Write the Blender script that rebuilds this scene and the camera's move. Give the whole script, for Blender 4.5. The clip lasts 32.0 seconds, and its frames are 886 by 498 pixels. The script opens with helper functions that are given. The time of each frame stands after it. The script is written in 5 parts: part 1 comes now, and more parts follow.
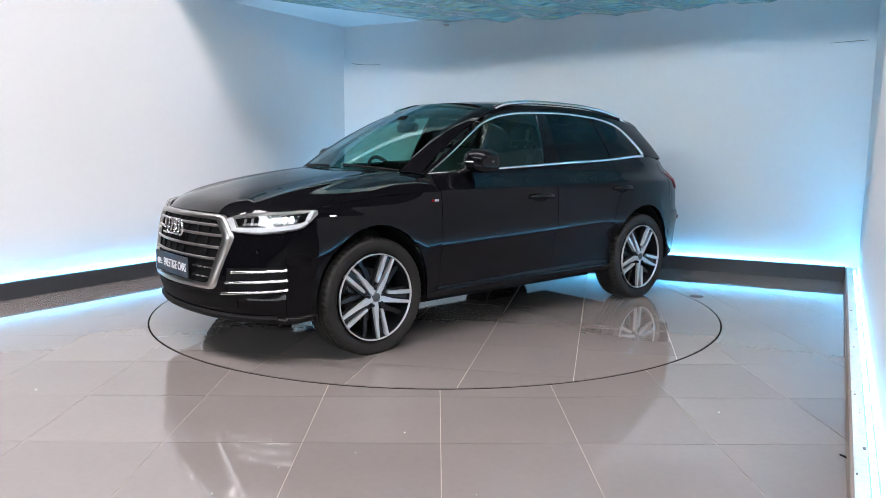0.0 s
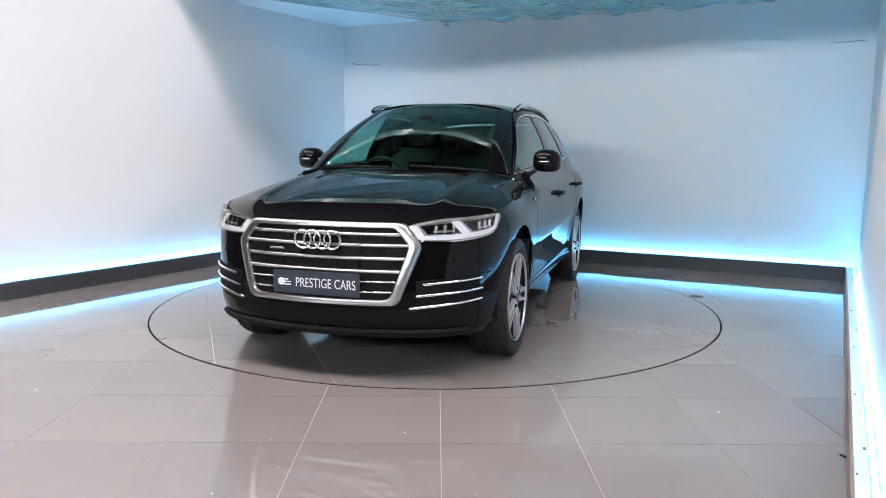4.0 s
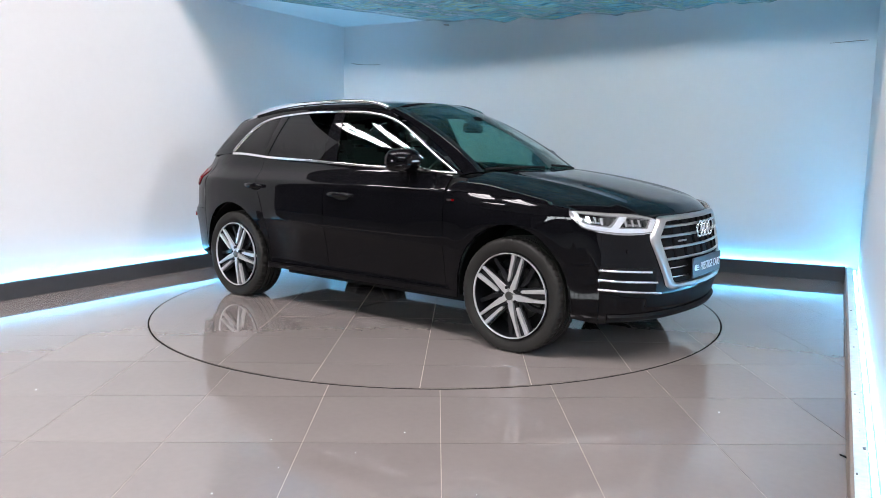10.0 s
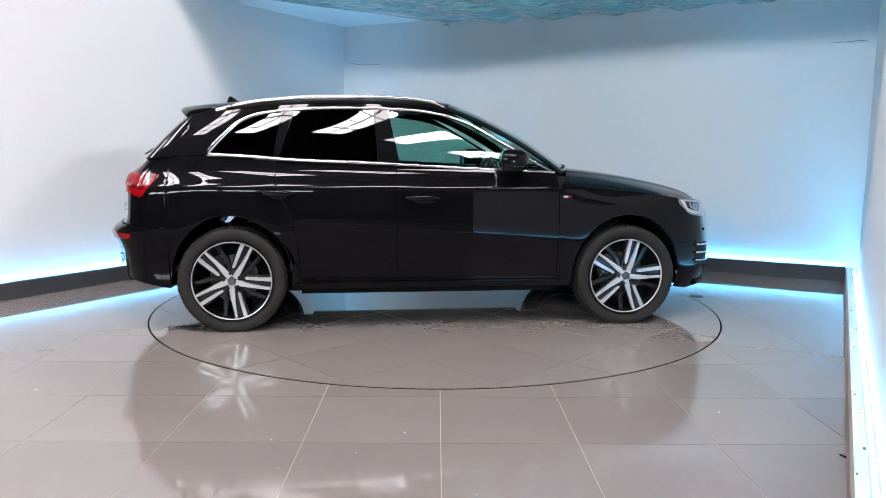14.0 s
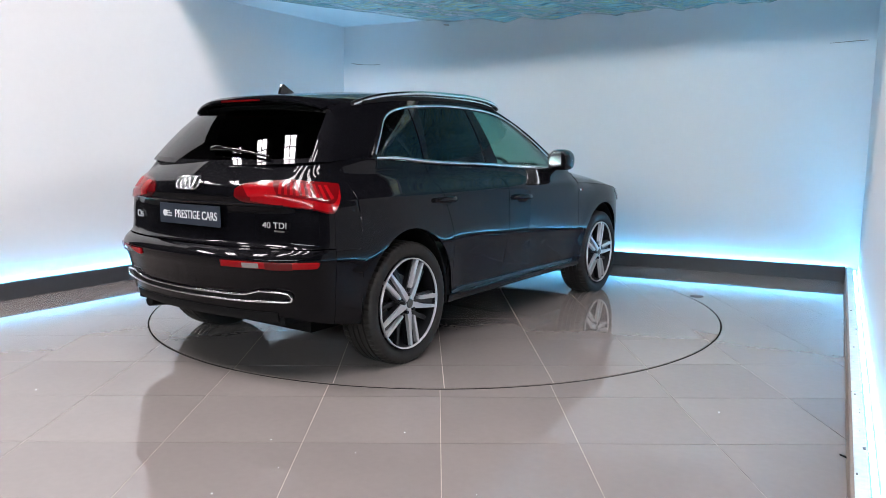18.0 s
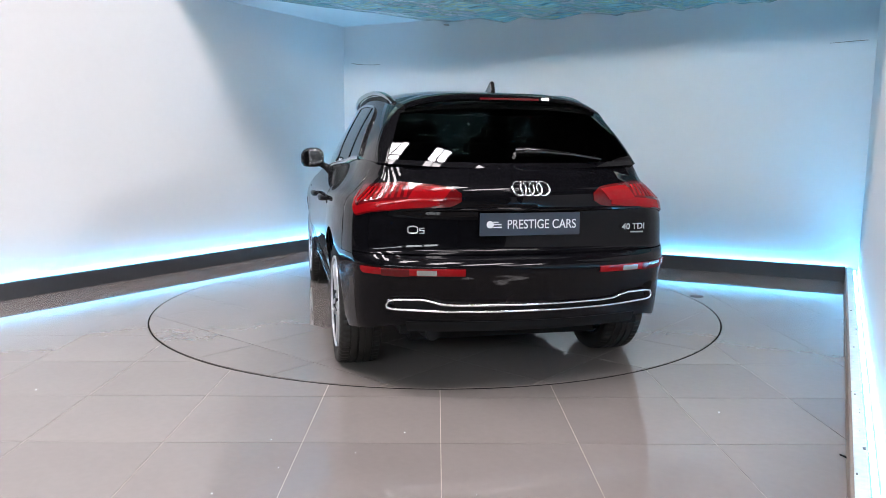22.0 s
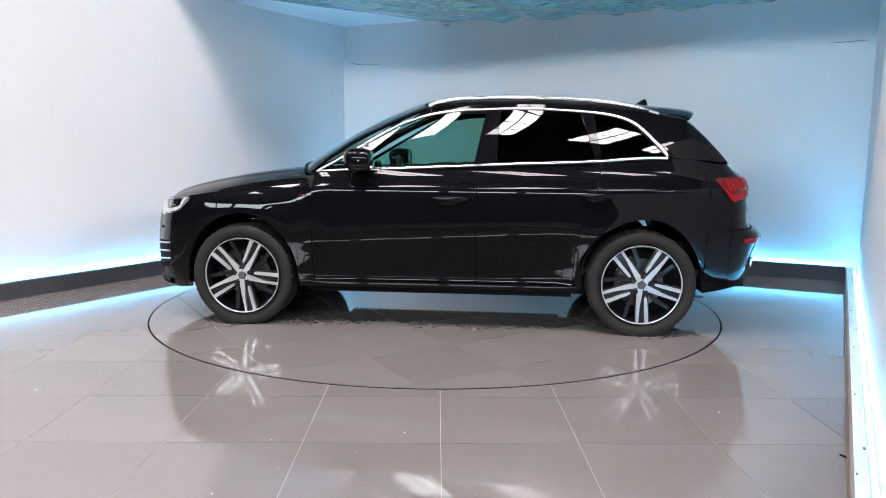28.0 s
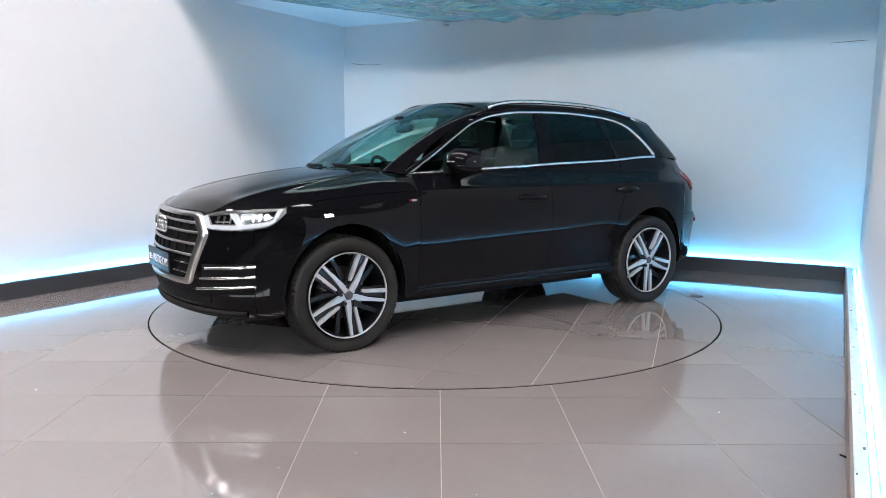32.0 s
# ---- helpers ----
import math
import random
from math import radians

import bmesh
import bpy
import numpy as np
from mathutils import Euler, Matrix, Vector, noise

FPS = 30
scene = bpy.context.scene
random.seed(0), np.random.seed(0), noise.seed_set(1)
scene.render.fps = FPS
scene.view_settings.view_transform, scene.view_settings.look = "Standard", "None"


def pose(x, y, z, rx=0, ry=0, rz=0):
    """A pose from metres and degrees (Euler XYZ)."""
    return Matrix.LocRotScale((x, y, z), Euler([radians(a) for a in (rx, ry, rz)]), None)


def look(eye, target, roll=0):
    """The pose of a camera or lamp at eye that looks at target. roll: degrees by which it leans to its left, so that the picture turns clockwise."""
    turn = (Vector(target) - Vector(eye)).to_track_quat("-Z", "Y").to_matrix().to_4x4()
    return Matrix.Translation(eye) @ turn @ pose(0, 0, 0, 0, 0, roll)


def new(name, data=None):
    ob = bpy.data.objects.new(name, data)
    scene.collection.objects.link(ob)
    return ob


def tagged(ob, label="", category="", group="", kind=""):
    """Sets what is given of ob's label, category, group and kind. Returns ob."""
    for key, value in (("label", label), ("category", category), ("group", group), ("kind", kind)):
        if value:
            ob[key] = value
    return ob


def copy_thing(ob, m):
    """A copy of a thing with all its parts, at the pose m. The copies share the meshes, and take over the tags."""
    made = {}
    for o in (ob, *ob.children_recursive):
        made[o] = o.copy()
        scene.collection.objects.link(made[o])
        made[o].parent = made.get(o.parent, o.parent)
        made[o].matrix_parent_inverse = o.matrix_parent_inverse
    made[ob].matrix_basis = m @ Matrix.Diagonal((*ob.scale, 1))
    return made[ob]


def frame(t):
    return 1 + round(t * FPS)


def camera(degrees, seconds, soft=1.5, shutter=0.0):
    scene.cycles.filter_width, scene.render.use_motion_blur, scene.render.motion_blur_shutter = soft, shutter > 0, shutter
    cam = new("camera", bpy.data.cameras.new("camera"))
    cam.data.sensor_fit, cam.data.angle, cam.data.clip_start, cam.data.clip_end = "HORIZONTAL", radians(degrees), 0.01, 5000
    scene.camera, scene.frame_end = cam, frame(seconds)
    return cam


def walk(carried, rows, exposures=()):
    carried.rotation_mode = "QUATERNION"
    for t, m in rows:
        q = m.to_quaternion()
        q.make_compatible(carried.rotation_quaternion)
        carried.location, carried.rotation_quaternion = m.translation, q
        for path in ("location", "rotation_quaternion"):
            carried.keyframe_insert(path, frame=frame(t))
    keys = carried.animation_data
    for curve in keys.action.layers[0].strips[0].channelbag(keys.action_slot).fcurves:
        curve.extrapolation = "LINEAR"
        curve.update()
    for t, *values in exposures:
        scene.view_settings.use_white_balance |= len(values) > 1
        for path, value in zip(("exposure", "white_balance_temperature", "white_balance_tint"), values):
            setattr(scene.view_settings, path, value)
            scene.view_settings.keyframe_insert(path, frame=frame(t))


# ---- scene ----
# ---- numbers to tune the light ----
EXPOSURE = 0.92
LED_COLOUR, LED_POWER = (0.11, 0.55, 1.0), 49.0
SKY_POWER, FAR_POWER = 21.5, 14.6
SKY_ROWS, SKY_W, SKY_A0, SKY_A1 = (-6.6, -4.4, -2.2, 0.0, 2.2, 4.4, 6.6, 8.8), 0.8, -5.8, -2.8
FAR_Z0, FAR_Z1 = 4.9, 6.3
CEIL_EDGE, LEFT_END, RIGHT_END, RIGHT_H = 0.30, -1.85, -6.3, 3.2
SIDE_POWER = 80.0
RIGHT_STEP, RIGHT_LOW = -1.22, 1.70   # where the tall part of the right wall ends, and the height of the rest
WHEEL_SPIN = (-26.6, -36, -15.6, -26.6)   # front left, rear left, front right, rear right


# ---- the camera, standing still beside the right-hand plinth ----
cam = camera(62.3, 32.0, soft=0.7)
EYE = Vector((0.0, -6.034, 1.277))
PITCH, YAW = radians(7.775), radians(0.530)
AIM = Vector((math.sin(YAW) * math.cos(PITCH), math.cos(YAW) * math.cos(PITCH), -math.sin(PITCH)))
STAND = look(EYE, EYE + AIM, 0.436)
walk(cam, [(0.0, STAND), (32.0, STAND)], [(0.0, EXPOSURE), (32.0, EXPOSURE)])

# ---- world: a dim overcast rest light behind the roof of the hall ----
world = bpy.data.worlds.new("world")
scene.world = world
world.use_nodes = True
wn = world.node_tree.nodes
wn["Background"].inputs[0].default_value = (0.55, 0.62, 0.7, 1)
wn["Background"].inputs[1].default_value = 0.15


# ---- small tools ----
def table(points):
    """A smooth curve through (x, y) points, for arrays."""
    p = np.array(sorted(points), float)
    x, y = p[:, 0], p[:, 1]
    h = np.diff(x)
    s = np.diff(y) / h
    m = np.empty(len(x))
    m[0], m[-1] = s[0], s[-1]
    for i in range(1, len(x) - 1):
        m[i] = 0 if s[i - 1] * s[i] <= 0 else 3 * (h[i - 1] + h[i]) / ((2 * h[i] + h[i - 1]) / s[i - 1] + (h[i] + 2 * h[i - 1]) / s[i])

    def f(v):
        v = np.clip(np.asarray(v, float), x[0], x[-1])
        i = np.clip(np.searchsorted(x, v, side="right") - 1, 0, len(x) - 2)
        t = (v - x[i]) / h[i]
        return ((2 * t**3 - 3 * t**2 + 1) * y[i] + (t**3 - 2 * t**2 + t) * h[i] * m[i]
                + (-2 * t**3 + 3 * t**2) * y[i + 1] + (t**3 - t**2) * h[i] * m[i + 1])
    return f


def mesh_of(name, verts, faces, material, smooth=True, sharp=40):
    me = bpy.data.meshes.new(name)
    me.from_pydata([tuple(map(float, v)) for v in verts], [], faces)
    me.validate()
    bm = bmesh.new()
    bm.from_mesh(me)
    bmesh.ops.recalc_face_normals(bm, faces=bm.faces)
    bm.to_mesh(me)
    bm.free()
    me.materials.append(material)
    if smooth:
        me.shade_smooth()
        me.set_sharp_from_angle(angle=radians(sharp))
    return me


def hang(ob, parent, label=""):
    if parent is not None:
        ob.parent = parent
    if label:
        ob["label"] = label
    return ob


def part(name, bm, material, parent, label="", smooth=False, sharp=35):
    """Links a bmesh as one mesh object under a thing or a part."""
    me = bpy.data.meshes.new(name)
    bmesh.ops.recalc_face_normals(bm, faces=bm.faces)
    bm.to_mesh(me)
    bm.free()
    me.materials.append(material)
    if smooth:
        me.shade_smooth()
        me.set_sharp_from_angle(angle=radians(sharp))
    return hang(new(name, me), parent, label)


def sheet(name, g, material, parent, label="", thick=0.012, towards=None, sharp=40):
    """A panel from a grid of places (rows, columns, 3), with thickness on the inner side."""
    g = np.asarray(g, float)
    n, m = g.shape[:2]
    du, dv = np.gradient(g, axis=0), np.gradient(g, axis=1)
    nor = np.cross(du, dv)
    nor /= np.maximum(np.linalg.norm(nor, axis=2, keepdims=True), 1e-9)
    if towards is None:
        towards = np.array([0, 0, 0.6])
    if ((np.asarray(towards) - g) * nor).sum() < 0:
        nor = -nor
    inner = g + nor * thick
    verts = np.concatenate([g.reshape(-1, 3), inner.reshape(-1, 3)])
    k = n * m
    faces = []
    for i in range(n - 1):
        for j in range(m - 1):
            a = i * m + j
            faces.append((a, a + 1, a + m + 1, a + m))
            faces.append((k + a, k + a + m, k + a + m + 1, k + a + 1))
    rim = [i * m for i in range(n)] + [(n - 1) * m + j for j in range(1, m)] + [i * m + m - 1 for i in range(n - 2, -1, -1)] + [j for j in range(m - 2, 0, -1)]
    for a, b in zip(rim, rim[1:] + rim[:1]):
        faces.append((a, b, k + b, k + a))
    return hang(new(name, mesh_of(name, verts, faces, material, sharp=sharp)), parent, label)


def box(name, size, place, material, parent=None, label="", turn=0.0, bevel=0.004, segments=2):
    bm = bmesh.new()
    bmesh.ops.create_cube(bm, size=1, matrix=Matrix.Diagonal((*size, 1)))
    if bevel:
        bmesh.ops.bevel(bm, geom=bm.edges[:], offset=bevel, segments=segments, affect="EDGES")
    bmesh.ops.transform(bm, matrix=Matrix.Translation(place) @ Matrix.Rotation(turn, 4, "Z"), verts=bm.verts)
    return part(name, bm, material, parent, label)


def tube(name, path, radius, material, parent, label="", closed=False, ring=8, squash=1.0, axis=None):
    """A bar of round or flattened section along a path of places; radius may be a list."""
    p = np.asarray(path, float)
    n = len(p)
    r = np.broadcast_to(np.asarray(radius, float), (n,))
    d = np.roll(p, -1, 0) - np.roll(p, 1, 0) if closed else np.gradient(p, axis=0)
    d /= np.linalg.norm(d, axis=1, keepdims=True)
    up = np.array([0.03, 0.05, 1.0])
    verts, faces = [], []
    for i in range(n):
        a = np.cross(d[i], up if axis is None else np.asarray(axis, float))
        if np.linalg.norm(a) < 0.15:
            a = np.cross(d[i], np.array([0, 1.0, 0]))
        a /= np.linalg.norm(a)
        b = np.cross(a, d[i])
        for j in range(ring):
            w = 2 * math.pi * j / ring
            verts.append(p[i] + r[i] * (math.cos(w) * a * squash + math.sin(w) * b))
    for i in range(n if closed else n - 1):
        for j in range(ring):
            a, b = i * ring + j, i * ring + (j + 1) % ring
            c, e = ((i + 1) % n) * ring + (j + 1) % ring, ((i + 1) % n) * ring + j
            faces.append((a, b, c, e))
    if not closed:
        faces.append(tuple(range(ring)))
        faces.append(tuple((n - 1) * ring + j for j in range(ring)))
    return hang(new(name, mesh_of(name, verts, faces, material, sharp=50)), parent, label)


def lathe(name, profile, material, parent, label="", steps=96, wave=None, sharp=30):
    """A ring about the y axis from (radius, y) pairs in a closed loop; wave(i, k, r, y) may shift a vertex."""
    verts, faces = [], []
    m = len(profile)
    for i in range(steps):
        w = 2 * math.pi * i / steps
        for k, (r, y) in enumerate(profile):
            if wave:
                r, y = wave(i, k, r, y)
            verts.append((r * math.cos(w), y, r * math.sin(w)))
    for i in range(steps):
        for k in range(m):
            a, b = i * m + k, i * m + (k + 1) % m
            c, e = ((i + 1) % steps) * m + (k + 1) % m, ((i + 1) % steps) * m + k
            faces.append((a, b, c, e))
    return hang(new(name, mesh_of(name, verts, faces, material, sharp=sharp)), parent, label)


def prism(name, outline, y0, y1, material, parent, label="", bevel=0.0):
    """A plate in the x-z plane from an outline of (x, z), from y0 to y1."""
    bm = bmesh.new()
    lo = [bm.verts.new((x, y0, z)) for x, z in outline]
    hi = [bm.verts.new((x, y1, z)) for x, z in outline]
    bm.faces.new(lo)
    bm.faces.new(hi[::-1])
    for i in range(len(lo)):
        j = (i + 1) % len(lo)
        bm.faces.new((lo[i], hi[i], hi[j], lo[j]))
    if bevel:
        bmesh.ops.bevel(bm, geom=bm.edges[:], offset=bevel, segments=2, affect="EDGES")
    return part(name, bm, material, parent, label)


# ---- materials ----
def stuff(name, colour, rough=0.5, metal=0.0, grain=0.0, scale=40.0, bump=0.0, coat=0.0, vary=0.0, spots=0.0, spec=0.5, rough_vary=0.0):
    """A surface with two scales of variation in tone, and fine relief."""
    m = bpy.data.materials.new(name)
    m.use_nodes = True
    nt = m.node_tree
    b = nt.nodes["Principled BSDF"]
    b.inputs["Base Color"].default_value = (*colour, 1)
    b.inputs["Roughness"].default_value = rough
    b.inputs["Metallic"].default_value = metal
    b.inputs["Coat Weight"].default_value = coat
    b.inputs["Coat Roughness"].default_value = 0.02
    b.inputs["Specular IOR Level"].default_value = spec
    co = nt.nodes.new("ShaderNodeTexCoord")
    if grain or vary or spots:
        fine = nt.nodes.new("ShaderNodeTexNoise")
        fine.inputs["Scale"].default_value, fine.inputs["Detail"].default_value = scale, 6
        wide = nt.nodes.new("ShaderNodeTexNoise")
        wide.inputs["Scale"].default_value, wide.inputs["Detail"].default_value = scale / 16, 4
        for k in (fine, wide):
            nt.links.new(co.outputs["Object"], k.inputs["Vector"])
        add = nt.nodes.new("ShaderNodeMath")
        add.operation = "MULTIPLY_ADD"
        nt.links.new(fine.outputs["Fac"], add.inputs[0])
        add.inputs[1].default_value = grain
        sub = nt.nodes.new("ShaderNodeMath")
        sub.operation = "MULTIPLY_ADD"
        nt.links.new(wide.outputs["Fac"], sub.inputs[0])
        sub.inputs[1].default_value, sub.inputs[2].default_value = vary, 1 - (grain + vary) / 2
        nt.links.new(sub.outputs[0], add.inputs[2])
        info = nt.nodes.new("ShaderNodeObjectInfo")
        one = nt.nodes.new("ShaderNodeMath")
        one.operation = "MULTIPLY_ADD"
        nt.links.new(info.outputs["Random"], one.inputs[0])
        one.inputs[1].default_value, one.inputs[2].default_value = spots, 1 - spots / 2
        both = nt.nodes.new("ShaderNodeMath")
        both.operation = "MULTIPLY"
        nt.links.new(add.outputs[0], both.inputs[0])
        nt.links.new(one.outputs[0], both.inputs[1])
        mul = nt.nodes.new("ShaderNodeVectorMath")
        mul.operation = "SCALE"
        mul.inputs[0].default_value = colour
        nt.links.new(both.outputs[0], mul.inputs["Scale"])
        nt.links.new(mul.outputs[0], b.inputs["Base Color"])
        if rough_vary:
            rv = nt.nodes.new("ShaderNodeMath")
            rv.operation = "MULTIPLY_ADD"
            nt.links.new(wide.outputs["Fac"], rv.inputs[0])
            rv.inputs[1].default_value, rv.inputs[2].default_value = rough_vary, rough - rough_vary / 2
            nt.links.new(rv.outputs[0], b.inputs["Roughness"])
    if bump:
        tex = nt.nodes.new("ShaderNodeTexNoise")
        tex.inputs["Scale"].default_value, tex.inputs["Detail"].default_value = scale * 2, 5
        nt.links.new(co.outputs["Object"], tex.inputs["Vector"])
        bp = nt.nodes.new("ShaderNodeBump")
        bp.inputs["Strength"].default_value, bp.inputs["Distance"].default_value = bump, 0.004
        nt.links.new(tex.outputs["Fac"], bp.inputs["Height"])
        nt.links.new(bp.outputs[0], b.inputs["Normal"])
    return m


def glow(name, colour, strength):
    m = bpy.data.materials.new(name)
    m.use_nodes = True
    b = m.node_tree.nodes["Principled BSDF"]
    b.inputs["Base Color"].default_value = (0.8, 0.8, 0.8, 1)
    b.inputs["Emission Color"].default_value = (*colour, 1)
    b.inputs["Emission Strength"].default_value = strength
    return m


def pane(name, tint, rough=0.0, base=0.04):
    """Thin tinted car glass: a clear film that dims what is behind it, with a mirror's share of gloss."""
    m = bpy.data.materials.new(name)
    m.use_nodes = True
    nt = m.node_tree
    nt.nodes.remove(nt.nodes["Principled BSDF"])
    clear = nt.nodes.new("ShaderNodeBsdfTransparent")
    clear.inputs[0].default_value = (*tint, 1)
    gloss = nt.nodes.new("ShaderNodeBsdfGlossy")
    gloss.inputs["Color"].default_value, gloss.inputs["Roughness"].default_value = (1, 1, 1, 1), rough
    lw = nt.nodes.new("ShaderNodeLayerWeight")
    lw.inputs["Blend"].default_value = 0.5
    five = nt.nodes.new("ShaderNodeMath")
    five.operation, five.inputs[1].default_value = "POWER", 5.0
    nt.links.new(lw.outputs["Facing"], five.inputs[0])
    fr = nt.nodes.new("ShaderNodeMath")
    fr.operation, fr.inputs[1].default_value, fr.inputs[2].default_value = "MULTIPLY_ADD", 1 - base, base
    nt.links.new(five.outputs[0], fr.inputs[0])
    mix = nt.nodes.new("ShaderNodeMixShader")
    nt.links.new(fr.outputs[0], mix.inputs[0])
    nt.links.new(clear.outputs[0], mix.inputs[1])
    nt.links.new(gloss.outputs[0], mix.inputs[2])
    nt.links.new(mix.outputs[0], nt.nodes["Material Output"].inputs[0])
    return m


M_TILE = stuff("porcelain_tile", (0.220, 0.196, 0.185), 0.06, grain=0.10, scale=26, vary=0.16, spots=0.10, spec=0.95, coat=0.28)
M_GROUT = stuff("pale_grout", (0.35, 0.30, 0.26), 0.8, grain=0.3, scale=24, vary=1.4)
M_GROOVE = stuff("dark_groove", (0.006, 0.006, 0.006), 0.9, spec=0.02)
M_WALL = stuff("white_wall_paint", (0.80, 0.80, 0.81), 0.55, grain=0.03, scale=18, vary=0.05, bump=0.03)
M_SKIRT = stuff("charcoal_skirting_paint", (0.055, 0.058, 0.065), 0.42, grain=0.2, scale=30, vary=0.3, bump=0.03)
M_KERB = stuff("brown_grey_kerb_face", (0.26, 0.22, 0.19), 0.5, grain=0.2, scale=30, vary=0.3)
M_LEDGE = stuff("scuffed_white_ledge", (0.62, 0.66, 0.62), 0.35, grain=0.5, scale=34, vary=0.6, bump=0.25)
M_CEIL = stuff("white_ceiling_board", (0.72, 0.75, 0.76), 0.6, grain=0.05, scale=12, vary=0.06)
M_HALL = stuff("dark_hall_cladding", (0.012, 0.012, 0.013), 0.8, grain=0.3, scale=4, vary=0.6, spec=0.05)
M_HALLFLOOR = stuff("grey_hall_concrete", (0.06, 0.058, 0.055), 0.45, grain=0.3, scale=8, vary=0.4)
M_STEEL = stuff("dark_roof_steel", (0.05, 0.05, 0.055), 0.5, grain=0.2, scale=20, vary=0.2)
M_LED = glow("cyan_led_strip", LED_COLOUR, LED_POWER)
M_SKY = glow("bright_skylight_glass", (1.04, 0.965, 1.0), SKY_POWER)
M_SIDESKY = glow("sunlit_hall_window", (1.0, 0.98, 1.0), SIDE_POWER)
M_FARFILL = glow("far_fill_glow", (0.88, 0.95, 1.0), FAR_POWER)

M_PAINT = stuff("black_metallic_car_paint", (0.0025, 0.0025, 0.0035), 0.5, grain=0.2, scale=900, vary=0.1, coat=1.0, spec=0.02)
M_PAINT.node_tree.nodes["Principled BSDF"].inputs["Coat IOR"].default_value = 1.30
M_GLOSS = stuff("black_gloss_trim", (0.006, 0.006, 0.006), 0.12, coat=0.5)
M_BLACK = stuff("matt_black_plastic", (0.006, 0.006, 0.0065), 0.6, grain=0.2, scale=120, vary=0.2, bump=0.05, spec=0.12)
M_CHROME = stuff("bright_silver_trim", (0.82, 0.82, 0.83), 0.16, 1.0, grain=0.03, scale=80, vary=0.04)
M_SATIN = stuff("satin_silver_frame", (0.50, 0.49, 0.48), 0.30, 1.0, grain=0.05, scale=80, vary=0.06)
M_TYRE = stuff("black_tyre_rubber", (0.019, 0.0175, 0.016), 0.6, grain=0.4, scale=120, vary=0.5, bump=0.06, spec=0.25)
M_ALLOY = stuff("machined_silver_alloy", (0.52, 0.52, 0.53), 0.34, 0.4, grain=0.06, scale=150, vary=0.05)
M_DARKALLOY = stuff("anthracite_alloy", (0.020, 0.021, 0.024), 0.3, 0.6, grain=0.1, scale=90, vary=0.1, coat=0.3)
M_DISC = stuff("brake_disc_steel", (0.14, 0.135, 0.13), 0.4, 0.9, grain=0.3, scale=70, vary=0.3)
M_RED = stuff("red_lamp_lens", (0.25, 0.0025, 0.005), 0.2, grain=0.15, scale=90, vary=0.2, coat=0.3, spec=0.15)
M_DEEPRED = stuff("deep_red_lamp_lens", (0.095, 0.0012, 0.0025), 0.18, grain=0.15, scale=90, vary=0.2, coat=0.5, spec=0.3)
M_LAMPDARK = stuff("smoked_lamp_housing", (0.10, 0.103, 0.108), 0.25, 0.3, grain=0.2, scale=60, vary=0.2, coat=0.3)
M_LAMPLIGHT = stuff("frosted_daytime_lamp", (0.76, 0.77, 0.78), 0.25, 0.0, grain=0.12, scale=90, vary=0.2, coat=0.6)
M_CLEARLAMP = stuff("grey_clear_lamp", (0.34, 0.33, 0.33), 0.2, 0.3, grain=0.3, scale=160, vary=0.3, coat=0.5)
M_PLATE = stuff("slate_blue_show_plate", (0.024, 0.032, 0.048), 0.4, grain=0.05, scale=30, vary=0.05)
M_LETTER = stuff("white_lettering", (0.72, 0.73, 0.74), 0.4)
M_SEAT = stuff("charcoal_leather", (0.022, 0.021, 0.021), 0.45, grain=0.2, scale=160, vary=0.2, bump=0.08)
M_DASH = stuff("dark_dashboard_plastic", (0.016, 0.016, 0.017), 0.5, grain=0.2, scale=160, vary=0.2, bump=0.05)
M_LINING = stuff("grey_cabin_lining", (0.06, 0.06, 0.06), 0.8, grain=0.2, scale=120, vary=0.2)
M_SCREEN = pane("green_tinted_glass", (0.64, 0.81, 0.765))
M_PRIVACY = pane("privacy_tinted_glass", (0.17, 0.175, 0.18))
M_LENS = pane("clear_lamp_lens", (0.95, 0.955, 0.96), base=0.02)

# ---- the bay: three walls with lit plinths, a low ceiling over its back half ----
# plan of the plinth faces: left wall, back wall, right wall
AX = Vector((0.444, 0.896))          # the way into the bay, square to the back wall
AL = Vector((-0.896, 0.444))         # along the back wall, towards the left wall
BACK, LEFT, RIGHT = 2.825, 3.035, -3.022   # distances of the plinth faces from the turntable's centre
SKEW_L, SKEW_R = -0.107, -0.044      # the side walls are not quite square to the back wall
TROUGH, PLINTH, PLINTH_H = 0.05, 0.06, 0.142
CEIL_Z, CEIL_FRONT = 2.85, CEIL_EDGE


def spot(a, l, z=0.0):
    """A place from its distances into the bay and towards the left wall."""
    v = AX * a + AL * l
    return Vector((v.x, v.y, z))


def slab(name, a0, a1, l0, l1, z0, z1, material, parent=None, label="", bevel=0.0, skew=0.0):
    bm = bmesh.new()
    v = [bm.verts.new(spot(a, l + skew * a, z)) for z in (z0, z1) for a, l in ((a0, l0), (a1, l0), (a1, l1), (a0, l1))]
    for f in ((0, 1, 2, 3), (7, 6, 5, 4), (0, 4, 5, 1), (1, 5, 6, 2), (2, 6, 7, 3), (3, 7, 4, 0)):
        bm.faces.new([v[i] for i in f])
    if bevel:
        bmesh.ops.bevel(bm, geom=bm.edges[:], offset=bevel, segments=2, affect="EDGES")
    return part(name, bm, material, parent, label)


def setting(ob, label, category):
    return tagged(ob, label, category, kind="structure")


